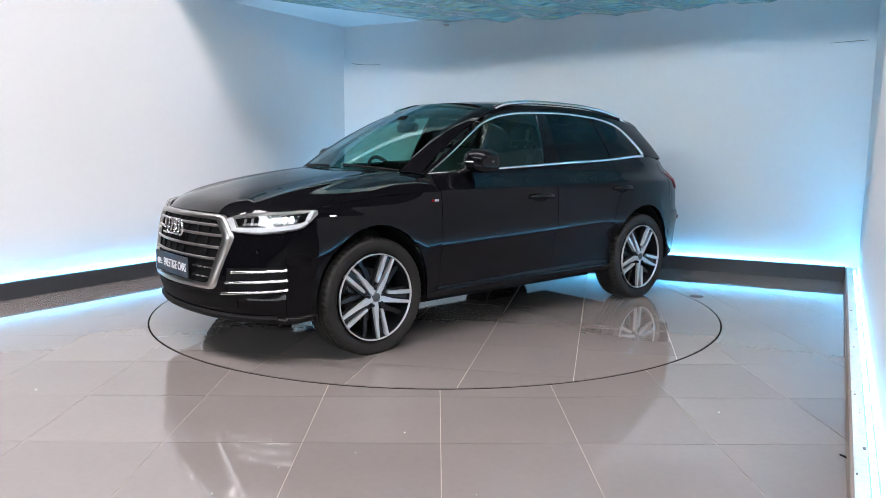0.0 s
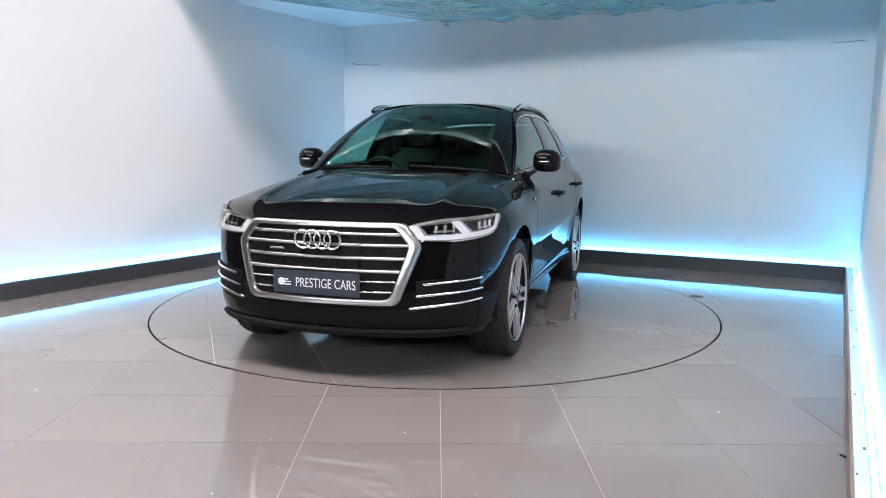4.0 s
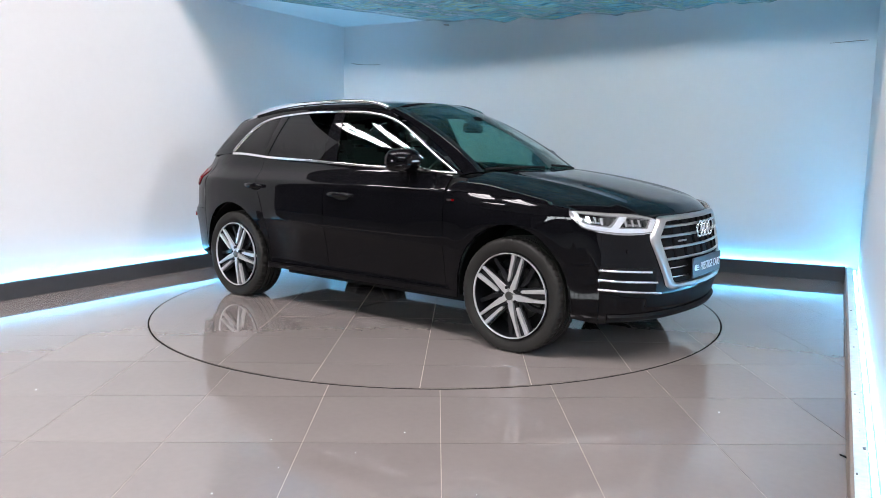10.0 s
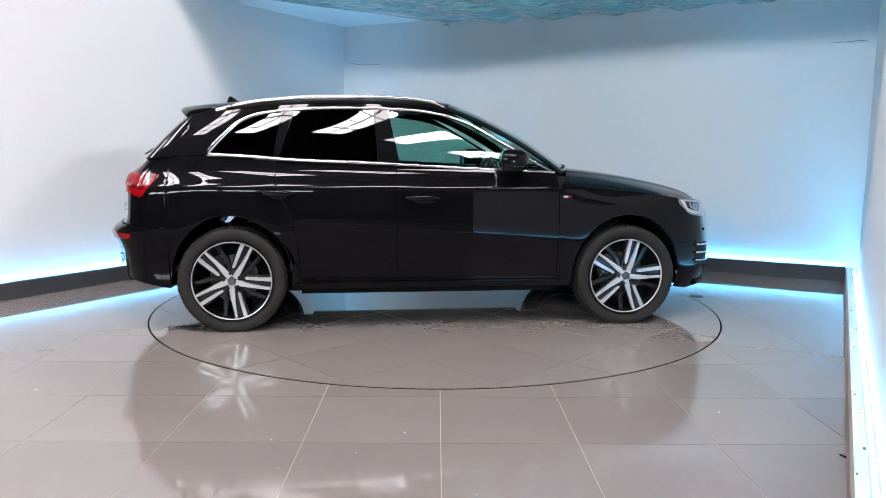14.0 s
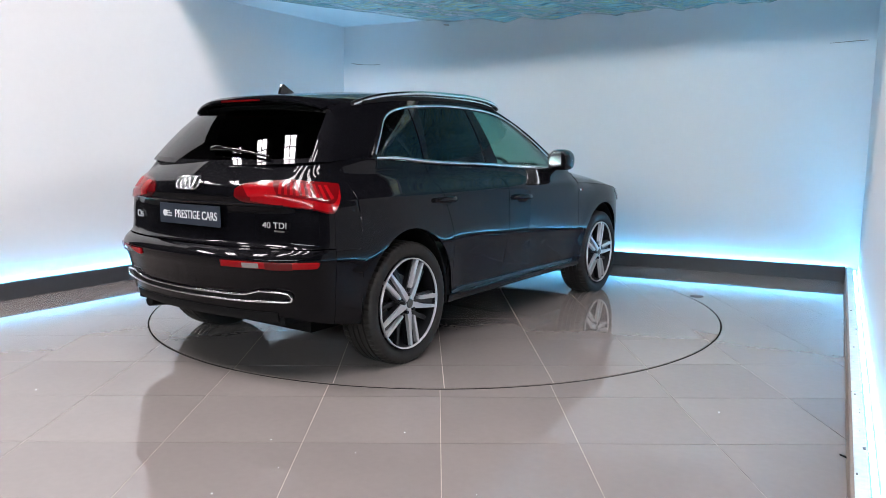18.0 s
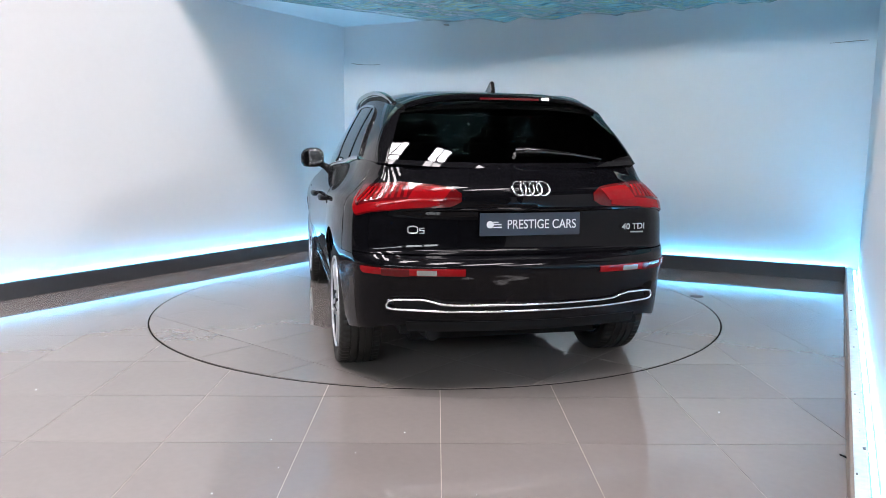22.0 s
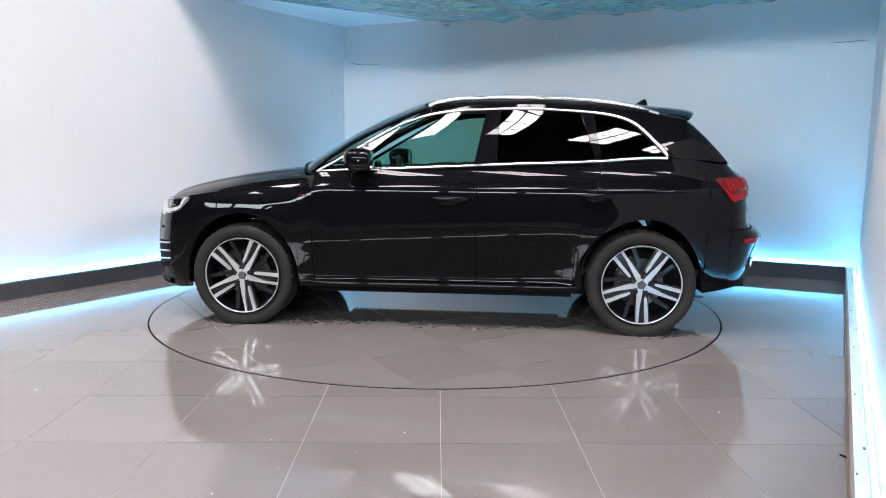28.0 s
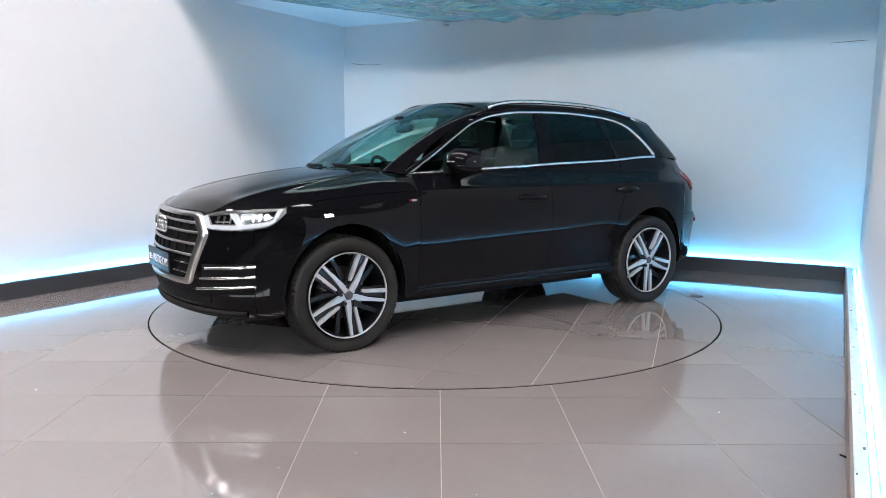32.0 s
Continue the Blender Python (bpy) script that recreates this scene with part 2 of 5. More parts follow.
W0 = PLINTH + TROUGH
wall_back = setting(slab("wall_back", BACK + W0, BACK + W0 + 0.15, RIGHT - 0.6, LEFT + 0.1, -0.05, 3.2, M_WALL),
                    "smooth white painted wall behind the turntable", "wall")
wall_left = setting(slab("wall_left", LEFT_END, BACK + W0, LEFT + W0, LEFT + W0 + 0.15, -0.05, 3.2, M_WALL, skew=SKEW_L),
                    "smooth white painted side wall of the bay", "wall")
wall_right = setting(slab("wall_right", RIGHT_STEP, BACK + W0, RIGHT - W0 - 0.15, RIGHT - W0, -0.05, RIGHT_H, M_WALL, skew=SKEW_R),
                     "smooth white painted side wall of the bay", "wall")
# only its foot is in view; height and front length are set to shape light
setting(slab("wall_right_low", -3.3, RIGHT_STEP, RIGHT - W0 - 0.15, RIGHT - W0, -0.05, RIGHT_LOW, M_WALL, skew=SKEW_R),
        "low white painted wall beside the camera, unseen height and length set to shape light", "wall")

# plinths in front of the walls, with a lit trough behind each
for name, a0, a1, l0, l1, k in (("plinth_back", BACK, BACK + PLINTH, RIGHT + SKEW_R * BACK, LEFT + SKEW_L * BACK + PLINTH, 0.0),
                                ("plinth_left", LEFT_END, BACK, LEFT, LEFT + PLINTH, SKEW_L)):
    setting(slab(name, a0, a1, l0, l1, -0.02, PLINTH_H, M_SKIRT, bevel=0.004, skew=k), "charcoal painted plinth along the foot of the wall", "plinth")
kerb = setting(slab("plinth_right", RIGHT_END, BACK, RIGHT - PLINTH, RIGHT, -0.02, PLINTH_H - 0.006, M_KERB, bevel=0.003, skew=SKEW_R),
               "brown-grey plinth with a scuffed pale top", "plinth")
rng = random.Random(4)
a = RIGHT_END
while a < BACK - 0.02:
    b = min(a + 2.4, BACK - 0.004)
    ledge = slab("cover_strip", a, b - 0.004, RIGHT - PLINTH, RIGHT - 0.012, PLINTH_H - 0.006, PLINTH_H, M_LEDGE, kerb, bevel=0.002, skew=SKEW_R)
    a = b
for name, a0, a1, l0, l1, k in (("led_strip_back", BACK + PLINTH + 0.012, BACK + PLINTH + 0.030, RIGHT + SKEW_R * BACK, LEFT + SKEW_L * BACK, 0.0),
                                ("led_strip_left", LEFT_END, BACK, LEFT + PLINTH + 0.012, LEFT + PLINTH + 0.030, SKEW_L),
                                ("led_strip_right", RIGHT_END + 1.67, BACK, RIGHT - PLINTH - 0.030, RIGHT - PLINTH - 0.012, SKEW_R)):
    setting(slab(name, a0, a1, l0, l1, PLINTH_H - 0.05, PLINTH_H - 0.03, M_LED, skew=k), "glowing cyan strip light in the trough behind the plinth", "strip light")

# the low ceiling over the back of the bay, and its front edge
setting(slab("ceiling", CEIL_FRONT, BACK + W0, RIGHT - 0.5, LEFT + 0.1, CEIL_Z, CEIL_Z + 0.05, M_CEIL), "white ceiling boards over the back of the bay", "ceiling")
setting(slab("ceiling_edge", CEIL_FRONT - 0.03, CEIL_FRONT, RIGHT - W0, LEFT + 0.05, CEIL_Z - 0.01, CEIL_Z + 0.05, M_STEEL), "dark steel edge of the ceiling", "ceiling trim")


def film_material():
    m = stuff("crumpled_teal_film", (0.2, 0.4, 0.42), 0.18, coat=0.6)
    nt = m.node_tree
    b = nt.nodes["Principled BSDF"]
    co = nt.nodes.new("ShaderNodeTexCoord")
    mp = nt.nodes.new("ShaderNodeMapping")
    mp.inputs["Scale"].default_value = (1.3, 5.0, 1)
    mp.inputs["Rotation"].default_value = (0, 0, 0.5)
    no = nt.nodes.new("ShaderNodeTexNoise")
    no.inputs["Scale"].default_value, no.inputs["Detail"].default_value, no.inputs["Distortion"].default_value = 2.4, 9, 1.8
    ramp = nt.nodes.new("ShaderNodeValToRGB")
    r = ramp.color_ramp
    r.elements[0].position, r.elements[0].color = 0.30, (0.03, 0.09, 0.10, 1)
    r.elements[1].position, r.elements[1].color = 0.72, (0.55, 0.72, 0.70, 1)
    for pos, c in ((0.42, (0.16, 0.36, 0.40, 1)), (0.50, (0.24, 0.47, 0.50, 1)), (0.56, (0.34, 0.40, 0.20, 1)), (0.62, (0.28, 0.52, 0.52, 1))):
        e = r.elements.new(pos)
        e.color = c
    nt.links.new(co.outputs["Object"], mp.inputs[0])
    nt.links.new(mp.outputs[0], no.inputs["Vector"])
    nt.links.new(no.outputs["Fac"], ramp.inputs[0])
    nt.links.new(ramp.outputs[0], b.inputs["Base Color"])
    bp = nt.nodes.new("ShaderNodeBump")
    bp.inputs["Strength"].default_value, bp.inputs["Distance"].default_value = 0.6, 0.02
    nt.links.new(no.outputs["Fac"], bp.inputs["Height"])
    nt.links.new(bp.outputs[0], b.inputs["Normal"])
    return m


def ceiling_film():
    rows, cols = 90, 150
    g = np.zeros((rows, cols, 3))
    for i in range(rows):
        for j in range(cols):
            s, t = i / (rows - 1), j / (cols - 1)
            # the left edge runs slantwise from the back wall towards the front
            l_left = 1.60 + 1.32 * s
            a = BACK + W0 - 0.012 - s * (BACK + W0 - CEIL_FRONT - 0.02)
            r_edge = RIGHT - W0 + SKEW_R * a + 0.01
            l = r_edge + (l_left - r_edge) * t
            hang_down = 0.035 + 0.05 * (1 - (2 * t - 1) ** 2) * (0.6 + 0.4 * math.cos(6.0 * s))
            crease = noise.fractal(Vector((a * 1.6, l * 4.2, 0.3)), 0.7, 2.1, 5) * 0.022
            fold = 0.02 * math.sin(9 * l + 3 * a + 2 * noise.noise(Vector((a * 2, l * 2, 4))))
            z = CEIL_Z - min(max(hang_down + crease + fold, 0.012), 0.2) * (0.25 + 0.75 * min(1, (1 - t) * 9))
            g[i, j] = spot(a, l, z)
    root = new("ceiling_film")
    mid = spot(1.6, -0.6, CEIL_Z)
    root.matrix_basis = Matrix.Translation(mid)
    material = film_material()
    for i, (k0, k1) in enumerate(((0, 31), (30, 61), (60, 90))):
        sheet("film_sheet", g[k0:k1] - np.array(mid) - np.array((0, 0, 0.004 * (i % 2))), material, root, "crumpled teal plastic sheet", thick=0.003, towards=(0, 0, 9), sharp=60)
    # hem added unseen at the ceiling's edge to shade the back wall, lowest towards the left wall
    n = 60
    hem = np.zeros((7, n, 3))
    for j, l in enumerate(np.linspace(RIGHT - W0 + 0.05, LEFT + 0.02, n)):
        low = 0.02 + 0.175 * min(1.0, max(0.0, (l + 3.0) / 4.4)) ** 1.1 * min(1.0, max(0.0, (3.0 - l) / 1.6))
        low += 0.010 * noise.noise(Vector((l * 2.5, 0.4, 1.0)))
        for i in range(7):
            k = i / 6
            hem[i, j] = spot(CEIL_FRONT - 0.036 - 0.02 * k * math.sin(5 * l), l, CEIL_Z + 0.05 - k * (0.06 + max(low, 0.0)))
    sheet("film_hem", hem - np.array(mid), material, root, "unseen film hem added to shade the back wall", thick=0.003, towards=(0, 9, 2), sharp=60)
    return root


tagged(ceiling_film(), "crumpled teal and ochre plastic film hung under the ceiling", "plastic film")
tagged(box("tape_tab", (0.07, 0.03, 0.012), spot(BACK + W0 - 0.03, 1.32, 2.775), M_KERB, turn=0.4, bevel=0.003), "small brown tape tab at the film's edge", "tape")

# ---- the dark hall round the bay, with its roof lights ----
HALL_Z = 8.5
H0, H1, HL0, HL1 = -17.0, 6.0, -12.0, 10.0
floor_slab = setting(slab("floor", H0, H1, HL0, HL1, -0.30, -0.008, M_HALLFLOOR), "polished grey tiles on the floor of the bay", "floor")
slab("grout_bed", -7.6, BACK + 0.05, RIGHT + 0.3, LEFT + 0.72, -0.0078, -0.0016, M_GROUT, floor_slab, "pale grout between the tiles")
for name, a0, a1, l0, l1 in (("hall_wall_back", H1, H1 + 0.2, HL0, HL1), ("hall_wall_front", H0 - 0.2, H0, HL0, HL1),
                             ("hall_wall_left", H0, H1, HL1, HL1 + 0.2), ("hall_wall_right", H0, H1, HL0 - 0.2, HL0)):
    setting(slab(name, a0, a1, l0, l1, -0.1, HALL_Z, M_HALL), "dark cladding of the hall behind the bay", "wall")
setting(slab("hall_roof", H0, H1, HL0, HL1, HALL_Z, HALL_Z + 0.2, M_HALL), "dark hall roof with rows of roof lights", "roof")


def skylight(a0, a1, l, w, z, panes, material):
    """A long roof light between steel bars, hung just under the roof."""
    root = new("roof_light")
    root.matrix_basis = Matrix.Translation(spot((a0 + a1) / 2, l, z))
    tagged(root, "long bright roof light divided by dark steel bars", "roof light", "roof lights of the hall")
    mid = spot((a0 + a1) / 2, l, z)
    step = (a1 - a0) / panes
    for i in range(panes):
        p = slab("pane", a0 + i * step + 0.03, a0 + (i + 1) * step - 0.03, l - w / 2, l + w / 2, z, z + 0.02, material, root)
        p.data.transform(Matrix.Translation(-mid))
    for i in range(panes + 1):
        p = slab("bar", a0 + i * step - 0.03, a0 + i * step + 0.03, l - w / 2 - 0.05, l + w / 2 + 0.05, z - 0.02, z + 0.06, M_STEEL, root)
        p.data.transform(Matrix.Translation(-mid))
    for s in (-1, 0, 1):
        p = slab("rail", a0, a1, l + s * (w / 2 + 0.02) - 0.025, l + s * (w / 2 + 0.02) + 0.025, z - 0.025, z - 0.002, M_STEEL, root)
        p.data.transform(Matrix.Translation(-mid))
    return root


for l in SKY_ROWS:
    skylight(SKY_A0, SKY_A1, l, SKY_W, HALL_Z - 0.06, 4, M_SKY)
setting(slab("hall_window_side", -4.4, -3.4, HL0 + 0.02, HL0 + 0.06, 4.2, 5.2, M_SIDESKY), "bright window in the side wall of the hall", "window")
# unseen glowing panels added on the far wall as fill for the bay's walls
for l in (-8.0, -5.7, -3.4, -1.1, 1.2, 3.5, 5.8):
    p = setting(slab("hall_window", H0 + 0.02, H0 + 0.06, l - 1.0, l + 1.0, FAR_Z0, FAR_Z1, M_FARFILL), "unseen bright panel added on the far hall wall to light the bay", "window")

# ---- the floor's tiles ----
TILE, X0, Y0 = 0.606, 0.025, -2.970
TABLE_R = 2.235


def tile_mesh(outline, top, material, deep=0.012):
    bm = bmesh.new()
    v = [bm.verts.new((x, y, top)) for x, y in outline]
    f = bm.faces.new(v)
    if f.normal.z < 0 or f.calc_area() and sum(outline[i - 1][0] * outline[i][1] - outline[i][0] * outline[i - 1][1] for i in range(len(outline))) < 0:
        f.normal_flip()
    r = bmesh.ops.extrude_face_region(bm, geom=[f])
    bmesh.ops.translate(bm, vec=(0, 0, -deep), verts=[e for e in r["geom"] if isinstance(e, bmesh.types.BMVert)])
    bmesh.ops.recalc_face_normals(bm, faces=bm.faces)
    me = bpy.data.meshes.new("tile")
    bm.to_mesh(me)
    bm.free()
    me.materials.append(material)
    return me


# ---- the turntable: a disc of the same tiles, cut round, that turns with the car ----
turntable = new("turntable")
tagged(turntable, "round turntable of grey tiles set flush in the floor", "turntable")
TURN = radians(36.7)
ring_groove = lathe("rim", [(TABLE_R, -0.010), (TABLE_R + 0.012, -0.010), (TABLE_R + 0.012, 0.0012), (TABLE_R, 0.0012)], M_GROOVE, turntable, "dark gap round the disc", steps=160)
ring_groove.data.transform(Matrix.Rotation(radians(90), 4, "X"))
bm = bmesh.new()
bmesh.ops.create_cone(bm, segments=160, cap_ends=True, radius1=TABLE_R, radius2=TABLE_R, depth=0.012, matrix=Matrix.Translation((0, 0, -0.004)))
part("disc", bm, M_GROUT, turntable, "pale grout between the tiles")


def inside(poly, r, n=160):
    """The part of a convex polygon within a circle about the origin."""
    for k in range(n):
        w0 = 2 * math.pi * k / n
        nx, ny = math.cos(w0), math.sin(w0)
        out = []
        for i in range(len(poly)):
            p, q = poly[i - 1], poly[i]
            dp, dq = p[0] * nx + p[1] * ny - r, q[0] * nx + q[1] * ny - r
            if dp * dq < 0:
                t = dp / (dp - dq)
                out.append((p[0] + t * (q[0] - p[0]), p[1] + t * (q[1] - p[1])))
            if dq <= 0:
                out.append(q)
        poly = out
        if len(poly) < 3:
            return []
    return poly


full_tile = tile_mesh([(s * (TILE / 2 - 0.0017), t * (TILE / 2 - 0.0017)) for s, t in ((-1, -1), (1, -1), (1, 1), (-1, 1))], 0.004, M_TILE)
for i in range(-5, 5):
    for j in range(-5, 5):
        h = 0.0024
        sq = [(i * TILE + h, j * TILE + h), ((i + 1) * TILE - h, j * TILE + h), ((i + 1) * TILE - h, (j + 1) * TILE - h), (i * TILE + h, (j + 1) * TILE - h)]
        if max(math.hypot(*p) for p in sq) < TABLE_R:
            o = hang(new("tile", full_tile), turntable)
            o.matrix_basis = Matrix.Rotation(TURN, 4, "Z") @ Matrix.Translation(((i + 0.5) * TILE, (j + 0.5) * TILE, 0))
            continue
        poly = inside(sq, TABLE_R - 0.001)
        if len(poly) > 2:
            o = hang(new("tile", tile_mesh(poly, 0.004, M_TILE)), turntable)
            o.matrix_basis = Matrix.Rotation(TURN, 4, "Z")

# ---- the car: its outer skin as curves round the plan and up the height ----
# x forwards from mid wheelbase, y to the car's left, z up from the turntable
car = new("car")
tagged(car, "glossy black sport utility car with silver alloy wheels on the turntable", "car")
CAR_AT = Vector((-0.105, 0.035, 0.004))

OUT = np.array([(2.302, 0), (2.299, .10), (2.286, .22), (2.260, .36), (2.217, .50), (2.156, .63), (2.080, .735), (1.985, .815), (1.875, .868), (1.75, .900),
                (1.60, .918), (1.41, .925), (1.15, .926), (.85, .924), (.5, .922), (0, .922), (-.5, .925), (-.9, .929), (-1.2, .932), (-1.41, .931), (-1.62, .924),
                (-1.80, .908), (-1.95, .880), (-2.07, .838), (-2.165, .77), (-2.232, .68), (-2.283, .55), (-2.322, .39), (-2.346, .22), (-2.357, .08), (-2.358, 0)])


def smooth_line(p, per=16):
    q = np.vstack([2 * p[0] - p[1], p, 2 * p[-1] - p[-2]])
    q[0, 1], q[-1, 1] = -p[1, 1], -p[-2, 1]
    q[0, 0], q[-1, 0] = p[1, 0], p[-2, 0]
    out = []
    for i in range(1, len(q) - 2):
        for t in np.linspace(0, 1, per, endpoint=False):
            a, b, c, e = q[i - 1], q[i], q[i + 1], q[i + 2]
            out.append(0.5 * ((2 * b) + (c - a) * t + (2 * a - 5 * b + 4 * c - e) * t**2 + (-a + 3 * b - 3 * c + e) * t**3))
    out.append(p[-1])
    return np.array(out)


LINE = smooth_line(OUT * np.array([1.0, 1.026]))
ARC = np.concatenate([[0], np.cumsum(np.linalg.norm(np.diff(LINE, axis=0), axis=1))])
ARC_END = ARC[-1]
TAN = np.gradient(LINE, axis=0)
TAN /= np.linalg.norm(TAN, axis=1, keepdims=True)
NX, NY = TAN[:, 1], -TAN[:, 0]
f_front = table([(.20, .20), (.235, .13), (.28, .07), (.33, .038), (.375, .012), (.388, .004), (.40, .003), (.48, .002), (.54, .012), (.60, .030), (.70, .066), (.77, .098), (.82, .122), (.88, .160), (.93, .20), (1.0, .30)])
f_rear = table([(.22, .30), (.30, .18), (.36, .095), (.42, .080), (.48, .067), (.53, .055), (.57, .044), (.62, .024), (.66, .006), (.685, .0012), (.692, .0004), (.698, .003), (.720, .022), (.742, .062), (.765, .105), (.84, .118), (.92, .120), (.97, .110),
                (1.02, .100), (1.06, .108), (1.10, .140), (1.13, .178), (1.16, .220), (1.18, .250), (1.22, .32)])
f_side = table([(.22, .10), (.265, .070), (.30, .056), (.335, .053), (.36, .0630), (.38, .0600), (.42, .0535), (.46, .0470), (.50, .0405), (.54, .0335), (.58, .0262), (.625, .0155), (.65, .0055), (.70, .0015), (.74, .001), (.80, .0025), (.88, .0055), (.93, .008), (.955, .0085),
                (.985, .0115), (1.005, .017), (1.03, .039), (1.06, .069), (1.09, .096), (1.12, .116), (1.17, .136), (1.24, .165)])
f_wing = table([(.22, .10), (.30, .04), (.40, .022), (.55, .012), (.70, .004), (.80, .002), (.88, .010), (.93, .028), (.98, .062), (1.03, .11), (1.1, .17)])
WHEEL_X, HUB_Z = 1.4095, 0.360
ARCH_A, ARCH_B = 0.413, 0.452
f_top = table([(2.4, .86), (2.15, .878), (2.0, .902), (1.8, .930), (1.5, .968), (1.2, .989), (.95, 1.0)])
f_belt = table([(.95, 1.100), (.84, 1.104), (.45, 1.122), (0, 1.142), (-.5, 1.166), (-1.0, 1.184), (-1.5, 1.214), (-1.7, 1.214), (-1.9, 1.208), (-2.1, 1.195), (-2.4, 1.178)])


def u_x(x):
    return np.interp(-np.asarray(x, float), -LINE[:, 0], ARC)


def u_fy(y):
    k = int(np.argmax(LINE[:, 0] < 1.5))
    return np.interp(y, LINE[:k, 1], ARC[:k])


def u_ry(y):
    k = int(np.argmax(LINE[:, 0] < -1.6))
    return np.interp(-np.asarray(y, float), -LINE[k:, 1], ARC[k:])


def skin(u, z, proud=0.0):
    """The place on the car's side, nose or tail at the way u round it (from the nose's middle) and the height z."""
    u, z = np.broadcast_arrays(np.asarray(u, float), np.asarray(z, float))
    v = np.mod(u, 2 * ARC_END)
    far = v > ARC_END
    v = np.where(far, 2 * ARC_END - v, v)
    side = np.where(far, -1.0, 1.0)
    px, py = np.interp(v, ARC, LINE[:, 0]), np.interp(v, ARC, LINE[:, 1])
    nx, ny = np.interp(v, ARC, NX), np.interp(v, ARC, NY)
    k = np.hypot(nx, ny)
    nx, ny = nx / k, ny / k
    wing = np.clip((np.abs(px - 1.6) < 9) * (px - 0.75) / 0.55, 0, 1)
    wing = wing * wing * (3 - 2 * wing)
    low = np.clip((np.abs(px) - 0.78) / 0.52, 0, 1)
    low = low * low * (3 - 2 * low)
    # the crease low on the doors climbs towards the tail
    zs = z + 0.05 * np.clip(px, -0.8, 0.8) * np.clip((z - 0.34) / 0.12, 0, 1) * np.clip((0.9 - z) / 0.15, 0, 1)
    flat = f_side(zs) * (1 - low) + low * (f_wing(z) + (f_side(z) - f_wing(z)) * np.clip((z - 0.62) / 0.2, 0, 1))
    flat = flat * (1 - wing) + wing * f_wing(z)
    r = np.hypot(np.where(px > 0, px - WHEEL_X, px + WHEEL_X), (z - HUB_Z) * 0.93)
    flare = 0.006 * np.exp(-((r - 0.44) / 0.085) ** 2) * np.clip((1.02 - z) / 0.2, 0, 1)
    mild = np.clip(py / 0.5, 0, 1)
    end = np.where(nx > 0, f_front(z) * (0.55 - 0.04 * mild * mild * (3 - 2 * mild)), f_rear(z))
    # the shoulders draw in towards the tail
    back, high = np.clip((-px - 1.55) / 0.5, 0, 1), np.clip((z - 0.88) / 0.2, 0, 1)
    tuck = 0.026 * back * back * (3 - 2 * back) * high * high * (3 - 2 * high) * np.sqrt(np.abs(ny))
    off = nx**2 * end + ny**2 * (flat - flare) + tuck - proud
    return np.stack([px - nx * off, side * (py - ny * off), z], -1)


def arch_low(x, sill):
    """The lower edge of the side: the sill, or the round of a wheel arch."""
    x = np.asarray(x, float)
    d = np.abs(np.abs(x) - WHEEL_X) / ARCH_A
    return np.where(d < 1, np.maximum(HUB_Z + ARCH_B * np.sqrt(np.clip(1 - d**2, 0, 1)), sill), sill)


def xs_with_arches(x0, x1, step=0.016):
    out = list(np.linspace(x0, x1, max(3, int(abs(x1 - x0) / step))))
    for c in (WHEEL_X, -WHEEL_X):
        for w in np.linspace(0, math.pi, 44):
            x = c + ARCH_A * 0.9999 * math.cos(w)
            if min(x0, x1) < x < max(x0, x1):
                out.append(x)
    return np.array(sorted(set(round(float(v), 5) for v in out), reverse=True))


def side_panel(name, x0, x1, low, top, rows, label="", slant0=None, slant1=None, material=None, sides=(1, -1), proud=0.0, thick=0.012):
    """A body panel on both sides, from x0 back to x1, between the curves low(x) and top(x)."""
    xs = xs_with_arches(x0, x1)
    made = []
    for s in sides:
        t = np.linspace(0, 1, rows)
        lo, hi = low(xs), top(xs)
        z = lo[:, None] + (hi - lo)[:, None] * t[None, :]
        x = np.repeat(xs[:, None], rows, 1)
        k = (x0 - x) / (x0 - x1)
        if slant0 is not None:
            x = x + (1 - k) * slant0(z)
        if slant1 is not None:
            x = x + k * slant1(z)
        u = u_x(x)
        made.append(sheet(name, skin(u if s > 0 else -u, z, proud), material or M_PAINT, car, label, thick=thick))
    return made


GAP = 0.0022
CUT_F, CUT_B = 0.888, -0.272          # shut lines of the doors
quarter = table([(.25, .045), (.36, .045), (.6, .03), (.8, -.02), (1.0, -.10), (1.2, -.14)])
side_panel("front_wing", 1.985, CUT_F + GAP, lambda x: np.where(x > WHEEL_X + ARCH_A, 0.60 + 0 * x, arch_low(x, 0.30)), lambda x: f_top(x) - 0.003 - np.where(x > 1.795, np.clip((x - 1.795) / 0.15, 0, 1) ** 0.6 * 0.105, 0), 22)
front_doors = side_panel("front_door", CUT_F - GAP, CUT_B + GAP, lambda x: 0.345 + 0 * x, f_belt, 52)
rear_doors = side_panel("rear_door", CUT_B - GAP, -0.985, lambda x: np.maximum(0.345, arch_low(x, 0.345)), f_belt, 52, slant1=lambda z: quarter(z) - 0.0)
side_panel("sill", 0.985, -0.985, lambda x: 0.292 + 0 * x, lambda x: 0.340 + 0 * x, 8, "black sill below the doors")
side_panel("rear_quarter", -0.985 - 2 * GAP, -1.995, lambda x: np.maximum(arch_low(x, 0.345), np.where(x < -WHEEL_X - ARCH_A, 0.735, 0.345)), f_belt, 34, slant0=lambda z: quarter(z))
